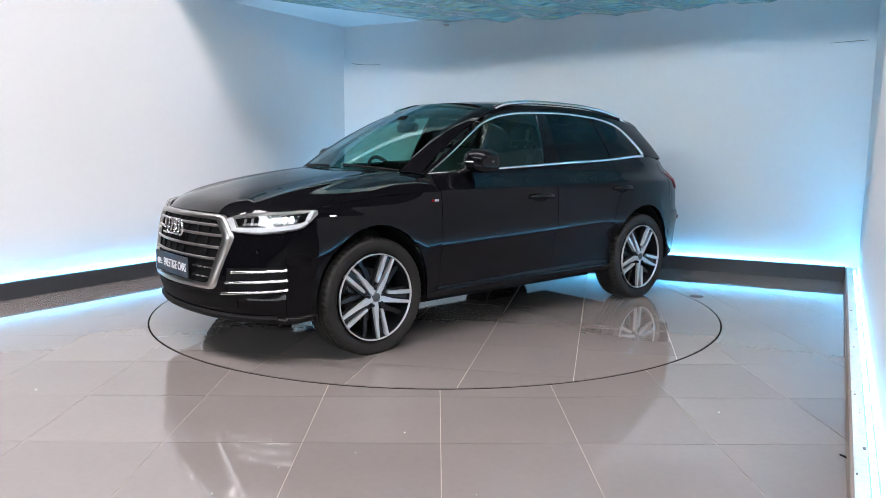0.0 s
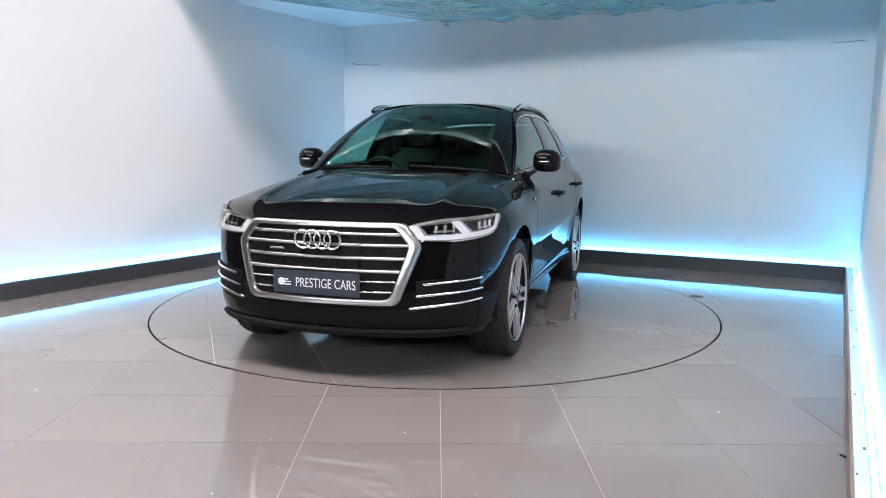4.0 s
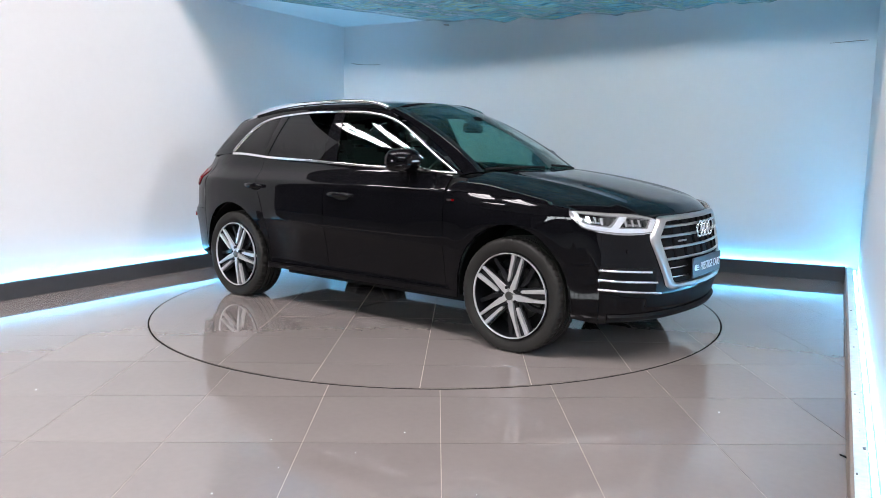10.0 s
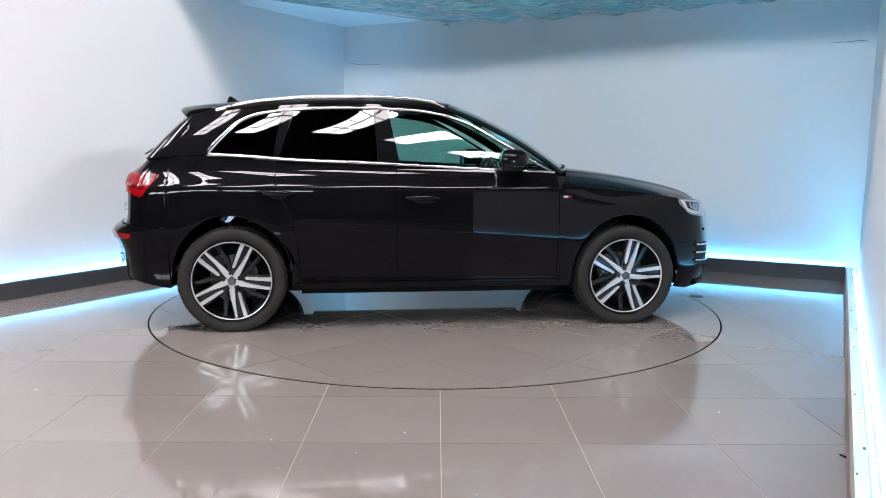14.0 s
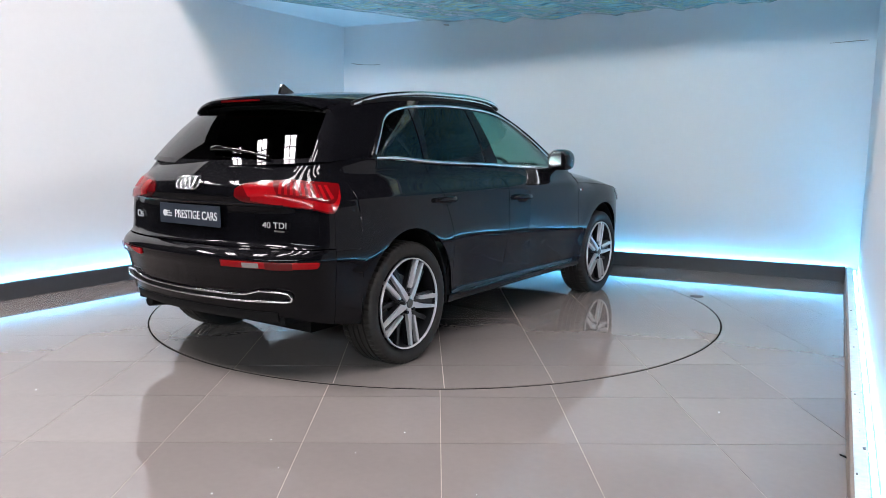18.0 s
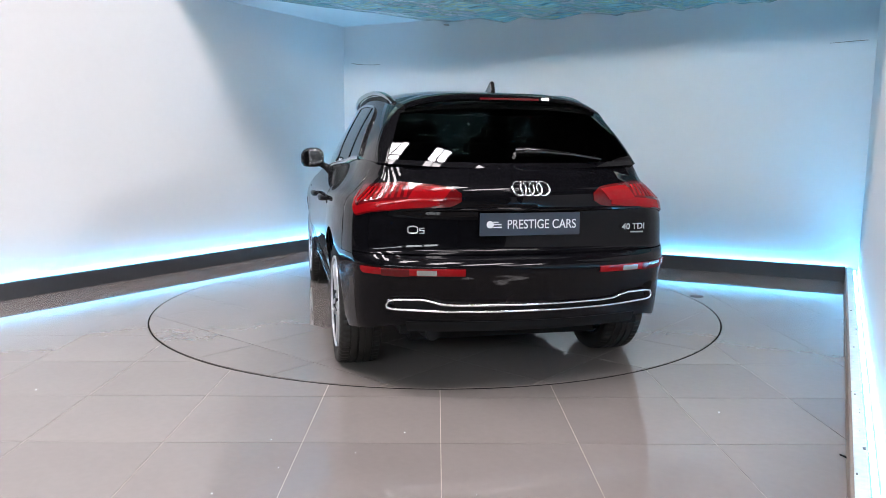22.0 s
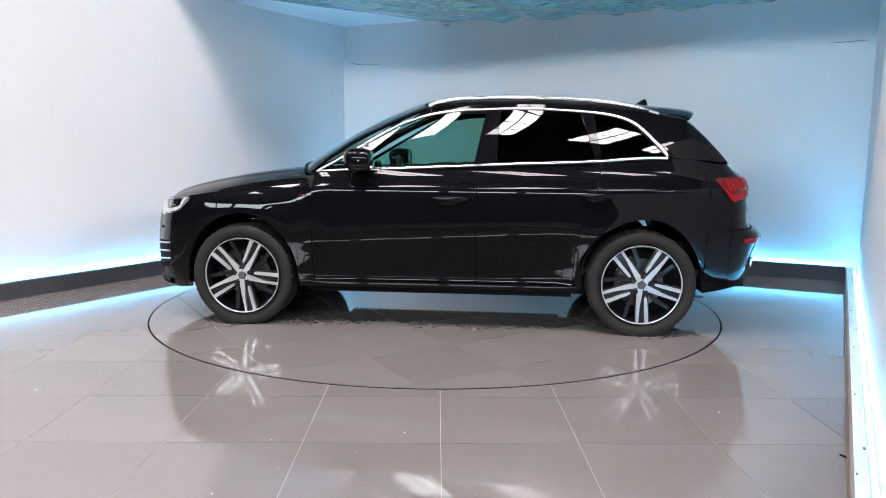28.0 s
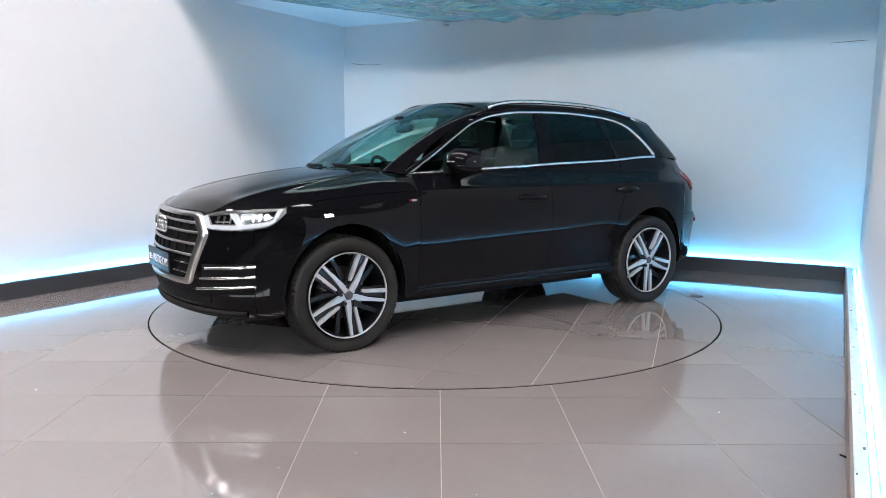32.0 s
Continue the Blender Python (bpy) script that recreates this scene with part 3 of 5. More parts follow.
# inner shell that closes the shut lines and the cabin's lower half
side_panel("inner_side", 0.99, -0.99, lambda x: 0.30 + 0 * x, lambda x: f_belt(x) - 0.02, 10, material=M_BLACK, proud=-0.022, thick=0.01)

# bonnet, wrapping over both sides
hood_c = table([(2.25, .825), (2.215, .866), (2.17, .906), (2.10, .948), (2.0, .981), (1.8, 1.031), (1.5, 1.086), (1.2, 1.124), (1.0, 1.142)])


def bonnet():
    n, m = 60, 61
    g = np.zeros((n, m, 3))
    for i, k in enumerate(np.linspace(0, 1, n)):
        for j, w in enumerate(np.linspace(-1, 1, m)):
            side_x = 1.79 - k * (1.79 - 0.905)
            q = abs(w)
            e = skin(u_x(side_x), f_top(side_x))
            ye, ze = float(e[1]), float(e[2])
            # front edge bows forwards, the rear edge follows the windscreen's foot
            front = 2.215 - 0.425 * q ** 2.6
            back = 1.10 - 0.195 * q ** 2.2
            x = front + (back - front) * k
            zc = float(hood_c(2.215 + (1.10 - 2.215) * k))
            round_off = (1 - q ** 3.2) ** 0.62
            ridge = 0.011 * math.exp(-((q - 0.62) / 0.05) ** 2) * min(1, k * 4 + 0.2) - 0.006 * math.exp(-((q - 0.50) / 0.09) ** 2) * min(1, k * 3)
            g[i, j] = (x, math.copysign(ye * (1 - (1 - q) ** 1.06), w) if q > 0 else 0, ze + (zc - ze) * round_off + ridge)
    return sheet("bonnet", g, M_PAINT, car, thick=0.012)


bonnet()

# nose: bumper skin from wing to wing
uf = float(u_x(1.985)) - GAP
us = np.linspace(-uf, uf, 261)


def nose_top(u):
    x = skin(np.abs(u), 0.8)[..., 0]
    y = np.abs(skin(np.abs(u), 0.8)[..., 1])
    return np.where(y < 0.46, 0.885, np.interp(y, [0.46, 0.56, 0.70, 0.80, 0.90], [0.885, 0.80, 0.785, 0.785, 0.80]))


low = np.interp(np.abs(us), [0, u_fy(.5), u_fy(.75), u_x(1.985)], [.255, .25, .245, .235])
top = nose_top(us)
t = np.linspace(0, 1, 30)
z = low[:, None] + (top - low)[:, None] * t
sheet("front_bumper", skin(us[:, None] + 0 * z, z), M_PAINT, car)
for s in (1, -1):   # bumper corners ahead of the front wheels
    xs = np.linspace(1.985 - 0.001, WHEEL_X + ARCH_A + 0.004, 8)
    lo, hi = np.interp(xs, [1.83, 1.985], [0.262, 0.235]), 0.60 - 0.003 + 0 * xs
    z = lo[:, None] + (hi - lo)[:, None] * t
    sheet("bumper_corner", skin(s * u_x(xs)[:, None] + 0 * z, z), M_PAINT, car)

# tail: bumper and hatch
ur = float(u_x(-1.995)) + GAP
us = np.linspace(ur, 2 * ARC_END - ur, 221)
low = np.interp(np.minimum(us, 2 * ARC_END - us), [u_x(-1.995), u_ry(.75), u_ry(.5), ARC_END], [.335, .375, .385, .385])
z = low[:, None] + (0.742 - low)[:, None] * np.linspace(0, 1, 54)
sheet("rear_bumper", skin(us[:, None] + 0 * z, z), M_PAINT, car)
for s in (1, -1):
    xs = np.linspace(-1.995 + 0.001, -WHEEL_X - ARCH_A - 0.004, 8)
    lo, hi = np.interp(xs, [-1.995, -1.83], [0.335, 0.31]), 0.735 - 0.003 + 0 * xs
    z = lo[:, None] + (hi - lo)[:, None] * t
    sheet("bumper_corner", skin(s * u_x(xs)[:, None] + 0 * z, z), M_PAINT, car)
uh = float(u_x(-1.995)) + GAP
us = np.linspace(uh, 2 * ARC_END - uh, 121)
top = f_belt(skin(us, 1.15)[:, 0])
z = 0.748 + (top - 0.748)[:, None] * np.linspace(0, 1, 44)
tailgate = sheet("tailgate", skin(us[:, None] + 0 * z, z), M_PAINT, car)

# ---- cabin top: a loop at the belt and a loop at the roof's edge ----
def rim_line(half, x0, dx, px, z0, dz, pz):
    """A loop across the car from its middle (k = 0) to its corner (k = 1)."""
    return lambda k: np.array([x0 + dx * k**px, half * k, z0 + dz * k**pz])


BELT = rim_line(.764, 1.115, -.18, 2.4, 1.138, -.034, 2.0)
ROOFF = rim_line(.589, .190, -.092, 2.5, 1.628, -.066, 2.2)
BELTR = rim_line(.708, -2.095, .110, 2.6, 1.180, .022, 2.0)
ROOFR = rim_line(.590, -1.800, .080, 2.4, 1.522, -.034, 2.5)
belt_y = table([(.95, .745), (.7, .772), (.3, .790), (-.3, .800), (-1.0, .794), (-1.6, .768), (-1.85, .735), (-1.985, .700)])
roof_y = table([(.095, .572), (-.2, .592), (-.6, .602), (-1.0, .600), (-1.4, .594), (-1.72, .583)])
roof_z = table([(.095, 1.562), (-.2, 1.588), (-.6, 1.594), (-1.0, 1.580), (-1.4, 1.542), (-1.72, 1.488)])
roof_c = table([(.185, 1.628), (0, 1.646), (-.3, 1.658), (-.65, 1.658), (-1.1, 1.642), (-1.5, 1.612), (-1.75, 1.580), (-1.87, 1.554)])


def cabin_side(x, z):
    """How far out the cabin's side stands at x and z."""
    x, z = np.broadcast_arrays(np.asarray(x, float), np.asarray(z, float))
    lo, hi = np.zeros(x.shape), np.ones(x.shape)
    for _ in range(26):
        s = (lo + hi) / 2
        bx, rx = 0.935 - s * 2.92, 0.095 - s * 1.815
        bz, rz = f_belt(bx), roof_z(rx)
        q = np.clip((z - bz) / (rz - bz), 0, 1)
        ahead = bx + (rx - bx) * q > x
        lo, hi = np.where(ahead, s, lo), np.where(ahead, hi, s)
    bx, rx = 0.935 - s * 2.92, 0.095 - s * 1.815
    q = np.clip((z - f_belt(bx)) / (roof_z(rx) - f_belt(bx)), -0.1, 1)
    return 1.03 * (belt_y(bx) + (roof_y(rx) - belt_y(bx)) * q) + 0.019 * np.sin(math.pi * np.clip(q, 0, 1))


win_top = table([(.885, 1.104), (.75, 1.180), (.60, 1.268), (.413, 1.378), (.248, 1.464), (.044, 1.524), (-.2, 1.552), (-.606, 1.560), (-1.011, 1.540), (-1.16, 1.522),
                 (-1.285, 1.490), (-1.365, 1.448), (-1.445, 1.372), (-1.515, 1.297), (-1.575, 1.224)])


def win_low(x):
    return f_belt(x) + 0.014


def side_patch(name, xs, lo, hi, rows, material, s, proud=0.0, label="", thick=0.006, parent=None):
    z = lo[:, None] + (hi - lo)[:, None] * np.linspace(0, 1, rows)
    x = np.repeat(xs[:, None], rows, 1) if xs.ndim == 1 else xs
    y = (cabin_side(x, z) + proud) * s
    return sheet(name, np.stack([x, y, z], -1), material, parent or car, label, thick=thick)


for s, sd in ((1, front_doors[0]), (-1, front_doors[1])):
    xs = np.linspace(0.855, -0.325, 50)
    side_patch("window", xs, win_low(xs), np.maximum(win_top(xs) - 0.012, win_low(xs) + 0.004), 14, M_SCREEN, s, 0.0, "clear tinted front door window", 0.004, sd)
for s, sd in ((1, rear_doors[0]), (-1, rear_doors[1])):
    xs = np.linspace(-0.405, -1.10, 32)
    side_patch("window", xs, win_low(xs), win_top(xs) - 0.012, 14, M_PRIVACY, s, 0.0, "dark privacy glass", 0.004, sd)
    xs = np.linspace(-1.10, -1.56, 26)
    side_patch("quarter_window", xs, win_low(xs), np.maximum(win_top(xs) - 0.012, win_low(xs) + 0.004), 12, M_PRIVACY, s, 0.0, "dark privacy glass", 0.004)
    # black pillars between the panes
    n = 14
    q = np.linspace(0, 1, n)
    for name, b0, b1, t0, t1 in (("pillar", -0.245, -0.40, -0.325, -0.425), ("pillar", -1.085, -1.125, -0.985, -1.075)):
        g = np.zeros((n, 5, 3))
        for i, k in enumerate(q):
            for j, w in enumerate(np.linspace(0, 1, 5)):
                x = (b0 + (b1 - b0) * w) * (1 - k) + (t0 + (t1 - t0) * w) * k
                zz = float(win_low(x)) * (1 - k) + float(win_top(x) - 0.004) * k
                g[i, j] = (x, s * float(cabin_side(x, zz) + 0.005), zz)
        sheet(name, g, M_PAINT, car, "gloss black pillar between the windows", thick=0.02)

    # roof frame: windscreen pillar, cant rail and rear pillar in one pressing
    low_pts, up_pts = [], []
    for k in np.linspace(0, 1, 24, endpoint=False):
        x = .895 + (.044 - .895) * k
        low_pts.append((x, float(win_top(x))))
        up_pts.append((.935 + (.095 - .935) * k, 1.104 + (1.562 - 1.104) * k))
    for k in np.linspace(0, 1, 34, endpoint=False):
        x = .044 + (-1.20 - .044) * k
        low_pts.append((x, float(win_top(x))))
        x = .095 + (-1.72 - .095) * k
        up_pts.append((x, float(roof_z(x))))
    for k in np.linspace(0, 1, 22):
        x = -1.20 + (-1.58 + 1.20) * k
        low_pts.append((x, float(win_top(x))))
        up_pts.append((-1.72 + (-1.985 + 1.72) * k + 0.075 * min(1, 3 * k), 1.488 + (1.202 - 1.488) * k))
    low_pts, up_pts = np.array(low_pts), np.array(up_pts)
    w = np.linspace(0, 1, 9)
    xz = low_pts[:, None] + (up_pts - low_pts)[:, None] * w[None, :, None]
    y = cabin_side(xz[..., 0], xz[..., 1]) * s
    sheet("roof_frame", np.stack([xz[..., 0], y, xz[..., 1]], -1), M_PAINT, car, "black roof frame and pillars", thick=0.02)
    # bright trim round the windows
    top_line = [(x, s * float(cabin_side(x, float(win_top(x))) + 0.006), float(win_top(x))) for x in np.concatenate([np.linspace(.875, .06, 30), np.linspace(.04, -1.15, 40), np.linspace(-1.18, -1.565, 26)])]
    tube("window_trim", top_line, np.interp([p[0] for p in top_line], [-1.55, -1.40, -1.10], [0.0150, 0.0125, 0.0090]), M_CHROME, car, "bright trim over the side windows", squash=0.55)
    low_line = [(x, s * float(cabin_side(x, float(f_belt(x))) + 0.008), float(f_belt(x)) + 0.006) for x in np.linspace(.885, -1.565, 70)]
    tube("belt_trim", low_line, 0.0105, M_CHROME, car, "bright trim along the window sill", squash=0.55)


def glass_between(name, low, high, t0, t1, material, label, bulge, k1=1.0, thick=0.005, rows=18):
    """Glass across the car between a loop at the belt and one at the roof; k from the middle out to the corner."""
    kk = np.linspace(-k1, k1, 41)
    g = np.zeros((rows, len(kk), 3))
    for i, tt in enumerate(np.linspace(t0, t1, rows)):
        for j, k in enumerate(kk):
            a, b = low(abs(k)), high(abs(k))
            p = a + (b - a) * tt + bulge * 4 * tt * (1 - tt)
            p[1] *= 1 if k >= 0 else -1
            g[i, j] = p
    return sheet(name, g, material, car, label, thick=thick)


FB = np.array([0.024, 0, 0.032])
RB = np.array([-0.007, 0, 0.008])
glass_between("windscreen", BELT, ROOFF, 0.0, 0.955, M_SCREEN, "clear green-tinted windscreen", FB, k1=0.86)
glass_between("screen_band", BELT, ROOFF, 0.955, 1.0, M_GLOSS, "black edge above the windscreen", FB, k1=0.99, thick=0.012, rows=4)
for s in (1, -1):   # windscreen pillars beside the glass
    kk, tt = np.linspace(0.82, 1.0, 6), np.linspace(0.0, 1.0, 18)
    g = np.zeros((18, 6, 3))
    for i, t in enumerate(tt):
        for j, k in enumerate(kk):
            p = BELT(k) * (1 - t) + ROOFF(k) * t + FB * 4 * t * (1 - t) + np.array([0.006, 0, 0.008]) * max(0.0, math.sin(math.pi * (k - 0.82) / 0.18)) ** 0.5
            p[1] *= s
            g[i, j] = p
    sheet("windscreen_pillar", g, M_PAINT, car, "gloss black pillar beside the windscreen", thick=0.012)
glass_between("rear_window", BELTR, ROOFR, 0.055, 0.92, M_PRIVACY, "dark privacy rear window", RB, k1=0.985)
glass_between("rear_window_foot", BELTR, ROOFR, -0.02, 0.055, M_PAINT, "black tailgate edge below the glass", RB, k1=0.98, thick=0.014, rows=5)
glass_between("rear_window_head", BELTR, ROOFR, 0.92, 1.0, M_GLOSS, "gloss black band under the spoiler", RB, k1=1.0, thick=0.014, rows=4)
for s in (1, -1):
    # rounded corner from the rear window's edge to the pillar
    g = np.zeros((22, 12, 3))
    for i, tt in enumerate(np.linspace(-0.01, 0.995, 22)):
        back = 0.085 * min(1, 3 * (1 - tt)) + 0.012
        a, b = BELTR(0.978), ROOFR(0.978)
        p0 = a + (b - a) * tt + RB * 4 * max(tt, 0) * (1 - tt)
        a, b = BELTR(1.0), ROOFR(1.0)
        p1 = a + (b - a) * tt
        p1[1] = float(cabin_side(p1[0], p1[2])) - 0.004
        p2 = p1 + np.array([back, 0, 0])
        p2[1] = float(cabin_side(p2[0], p2[2])) + 0.001
        for j, t in enumerate(np.linspace(0, 1, 12)):
            p = (1 - t) ** 2 * p0 + 2 * t * (1 - t) * p1 + t * t * p2
            p[1] *= s
            g[i, j] = p
    sheet("rear_pillar_edge", g, M_PAINT, car, "gloss black edge beside the rear window", thick=0.014)

# roof
n, m = 50, 41
g = np.zeros((n, m, 3))
for i, k in enumerate(np.linspace(0, 1, n)):
    for j, w in enumerate(np.linspace(-1, 1, m)):
        xe = 0.095 - 1.815 * k
        x = xe + (0.09 * (1 - k) - 0.075 * k) * (1 - abs(w) ** 2.2)
        ye, ze = 1.03 * float(roof_y(xe)), float(roof_z(xe))
        g[i, j] = (x, ye * w, ze + (float(roof_c(x)) - ze) * (1 - abs(w) ** 3.4))
sheet("roof", g, M_PAINT, car, thick=0.014)
# headlining inside
sheet("headlining", g[3:-3, 3:-3] + np.array([0, 0, -0.03]), M_LINING, car, "grey cabin headlining", thick=0.01)

# roof spoiler
n, m = 12, 41
g = np.zeros((n, m, 3))
prof = [(-1.62, 0.003, 0), (-1.70, 0.006, 0), (-1.78, 0.010, 0), (-1.84, 0.012, 0), (-1.866, 0.004, 1), (-1.868, -0.010, 1), (-1.85, -0.024, 1), (-1.825, -0.030, 1), (-1.80, -0.034, 1), (-1.78, -0.034, 1), (-1.76, -0.032, 1), (-1.74, -0.03, 1)]
for i, (x, dz, _) in enumerate(prof):
    for j, w in enumerate(np.linspace(-1, 1, m)):
        bow = 0.115 * abs(w) ** 2.3
        zt = float(roof_c(max(x, -1.87))) - 0.062 * abs(w) ** 4
        g[i, j] = (x + bow, 0.565 * w, zt + (dz if dz > -0.005 else dz * (1 - 0.55 * abs(w) ** 4)))
spoiler = sheet("spoiler", g, M_PAINT, car, "black roof spoiler over the rear window", thick=0.006, towards=(-1.8, 0, 1.5))
box("brake_lamp", (0.008, 0.34, 0.012), (-1.867, 0, 1.547), M_DEEPRED, spoiler, "thin red high brake lamp", bevel=0.002)

# ---- wheels: tyre, dark rim, five pairs of machined spokes, brake ----
TYRE_R, RIM_R = 0.371, 0.272
TREAD_STEPS = 180


def tyre_wave(i, k, r, y):
    if r > TYRE_R - 0.016 and abs(y + 0.125) > 0.062 and i % 3 == 0:
        r -= 0.0060
    return r, y


def make_wheel():
    """A wheel with its outer face at y = 0, looking along +y; the tyre runs inwards to y = -0.25."""
    root = new("wheel")
    c = -0.125
    tread = []
    for y, r in ((.118, .300), (.122, .322), (.117, .340), (.108, .3505), (.098, .3545), (.066, .3565), (.0655, .350), (.056, .350), (.0555, .357), (.024, .3572), (.0235, .350), (.014, .350),
                 (.0135, .3572), (-.0135, .3572), (-.014, .350), (-.0235, .350), (-.024, .3572), (-.0555, .357), (-.056, .350), (-.0655, .350), (-.066, .3565), (-.098, .3545), (-.108, .3505),
                 (-.117, .340), (-.122, .322), (-.118, .300), (-.106, .284), (-.09, .272), (.09, .272), (.106, .284)):
        tread.append((RIM_R + (r - RIM_R) * 1.165, c + y))
    lathe("tyre", tread, M_TYRE, root, "black tyre with block tread", steps=TREAD_STEPS, wave=tyre_wave, sharp=28)
    lathe("rim", [(.270, -.007), (.2715, -.014), (.268, -.022), (.262, -.05), (.250, -.10), (.245, -.20), (.262, -.225), (.268, -.225), (.252, -.20), (.257, -.10), (.266, -.05), (.266, -.012)],
          M_DARKALLOY, root, "dark inner rim", steps=96)
    lathe("rim_lip", [(.2735, -.008), (.2715, -.003), (.2665, -.005), (.2645, -.012), (.267, -.020), (.272, -.018)], M_ALLOY, root, "bright machined rim edge", steps=96)
    for i in range(5):
        turn = Matrix.Rotation(radians(72 * i), 4, "Y")
        # one long narrow spoke from the hub, one wedge beside it, a dark ridge between pairs
        shapes = (("spoke", [(-.030, .024), (.012, .024), (.007, .070), (-.010, .150), (-.011, .2645), (-.029, .2645), (-.030, .120)], -0.040, -0.012, M_ALLOY, 0.003),
                  ("spoke", [(.023, .092), (.030, .083), (.041, .090), (.058, .2630), (.032, .2645), (.024, .130)], -0.038, -0.010, M_ALLOY, 0.003),
                  ("spoke_web", [(-.034, .02), (.044, .02), (.072, .262), (-.046, .262)], -0.066, -0.034, M_DARKALLOY, 0.004))
        for name, outline, y0, y1, mat, bev in shapes:
            if name == "spoke_web":
                bm = bmesh.new()
                for a0, a1, b0, b1 in ((-.033, -.022, -.034, -.022), (.004, .026, -.004, .030), (.036, .046, .060, .072)):
                    v = [bm.verts.new((x, y, zz)) for y in (y0, y1) for x, zz in ((a0, .05), (a1, .05), (b1, .262), (b0, .262))]
                    for f in ((0, 1, 2, 3), (7, 6, 5, 4), (0, 4, 5, 1), (1, 5, 6, 2), (2, 6, 7, 3), (3, 7, 4, 0)):
                        bm.faces.new([v[q] for q in f])
                o = part(name, bm, mat, root, "dark recessed spoke sides")
            else:
                o = prism(name, outline, y0, y1, mat, root, "machined silver spoke", bevel=bev)
            o.data.transform(turn)
        o = prism("dark_spoke", [(-.014, .055), (.012, .055), (.016, .150), (.044, .225), (.050, .262), (.022, .262), (.020, .230), (-.010, .160)], -0.085, -0.058, M_DARKALLOY, root, "dark set-back spoke", bevel=0.003)
        o.data.transform(Matrix.Rotation(radians(72 * i + 36 + 5), 4, "Y"))
        bm = bmesh.new()
        bmesh.ops.create_cone(bm, segments=12, cap_ends=True, radius1=0.0105, radius2=0.0105, depth=0.03, matrix=turn @ Matrix.Rotation(radians(36), 4, "Y") @ Matrix.Translation((0, -0.022, 0.056)) @ Matrix.Rotation(radians(90), 4, "X"))
        part("wheel_bolt", bm, M_DARKALLOY, root)
    lathe("hub", [(.001, -.016), (.026, -.018), (.032, -.026), (.070, -.034), (.076, -.046), (.070, -.075), (.001, -.075)], M_DARKALLOY, root, "dark hub", steps=48)
    lathe("hub_cap", [(.001, -.006), (.024, -.007), (.0285, -.011), (.029, -.02), (.001, -.02)], M_DISC, root, "grey hub cap", steps=36)
    lathe("brake_disc", [(.08, -.13), (.168, -.13), (.168, -.155), (.08, -.155)], M_DISC, root, "grey brake disc", steps=64)
    lathe("wheel_back", [(.001, -.16), (.245, -.18), (.245, -.19), (.001, -.19)], M_BLACK, root, "dark wheel interior", steps=48)
    box("brake_caliper", (0.10, 0.07, 0.16), (0.13, -0.13, 0.03), M_DISC, root, "grey brake caliper", bevel=0.02, segments=3)
    return root


wheel = make_wheel()
# outer faces at 0.935 from the middle line; each wheel stands at its own turn
wheels = [wheel] + [copy_thing(wheel, Matrix.Identity(4)) for _ in range(3)]
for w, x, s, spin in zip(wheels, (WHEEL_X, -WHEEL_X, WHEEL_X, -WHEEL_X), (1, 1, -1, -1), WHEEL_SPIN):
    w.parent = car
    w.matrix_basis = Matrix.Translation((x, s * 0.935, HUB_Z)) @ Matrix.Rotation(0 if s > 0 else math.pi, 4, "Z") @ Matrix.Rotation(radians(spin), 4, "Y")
    # the tyre stands flat on the ground and bulges there
    tyre = [c for c in w.children if c.name.startswith("tyre")][0]
    tyre.data = tyre.data.copy()
    back = w.matrix_basis.inverted()
    for v in tyre.data.vertices:
        p = w.matrix_basis @ v.co
        if p.z < 0.05 and math.hypot(p.x - x, p.z - HUB_Z) > 0.29:
            p.y += 0.006 * (0.05 - max(p.z, 0)) / 0.05 * (1 if p.y > s * 0.81 else -1)
            p.z = max(p.z, 0.0004)
            v.co = back @ p

# wheel wells and the dark floor pan
for x in (WHEEL_X, -WHEEL_X):
    for s in (1, -1):
        n = 26
        g = np.zeros((n, 4, 3))
        for i, w in enumerate(np.linspace(-0.12, math.pi + 0.12, n)):
            for j, y in enumerate((0.898, 0.80, 0.68, 0.56)):
                r = 1.0 if j else 0.985
                g[i, j] = (x + ARCH_A * r * math.cos(w) * 1.01, s * y, HUB_Z + ARCH_B * r * math.sin(w) * 1.01 + 0.004)
        sheet("wheel_arch_liner", g, M_BLACK, car, "matt black wheel arch liner", thick=0.008, towards=(x, s * 0.7, 2.5))
bm = bmesh.new()
for x0, x1, w, z0, z1 in ((2.12, 1.86, .62, .245, .60), (1.86, .95, .55, .215, .62), (.95, -.95, .72, .225, .36), (-.95, -1.86, .55, .215, .62), (-1.86, -2.16, .66, .33, .62)):
    bmesh.ops.create_cube(bm, size=1, matrix=Matrix.Translation(((x0 + x1) / 2, 0, (z0 + z1) / 2)) @ Matrix.Diagonal((x0 - x1, 2 * w, z1 - z0, 1)))
part("underbody", bm, M_BLACK, car, "dark underbody")
for s in (1, -1):
    tube("suspension_arm", [(WHEEL_X, s * 0.50, 0.30), (WHEEL_X, s * 0.72, 0.33)], 0.03, M_BLACK, car)
    tube("suspension_arm", [(-WHEEL_X, s * 0.50, 0.30), (-WHEEL_X, s * 0.72, 0.33)], 0.03, M_BLACK, car)
tube("exhaust_pipe", [(-1.7, 0.5, 0.30), (-2.0, 0.5, 0.31), (-2.2, 0.5, 0.33)], 0.035, M_BLACK, car)

# ---- lamps, set into the skin ----
def ruled(controls):
    c = sorted(controls)
    return table([(u, lo) for u, lo, hi in c]), table([(u, hi) for u, lo, hi in c]), c[0][0], c[-1][0]


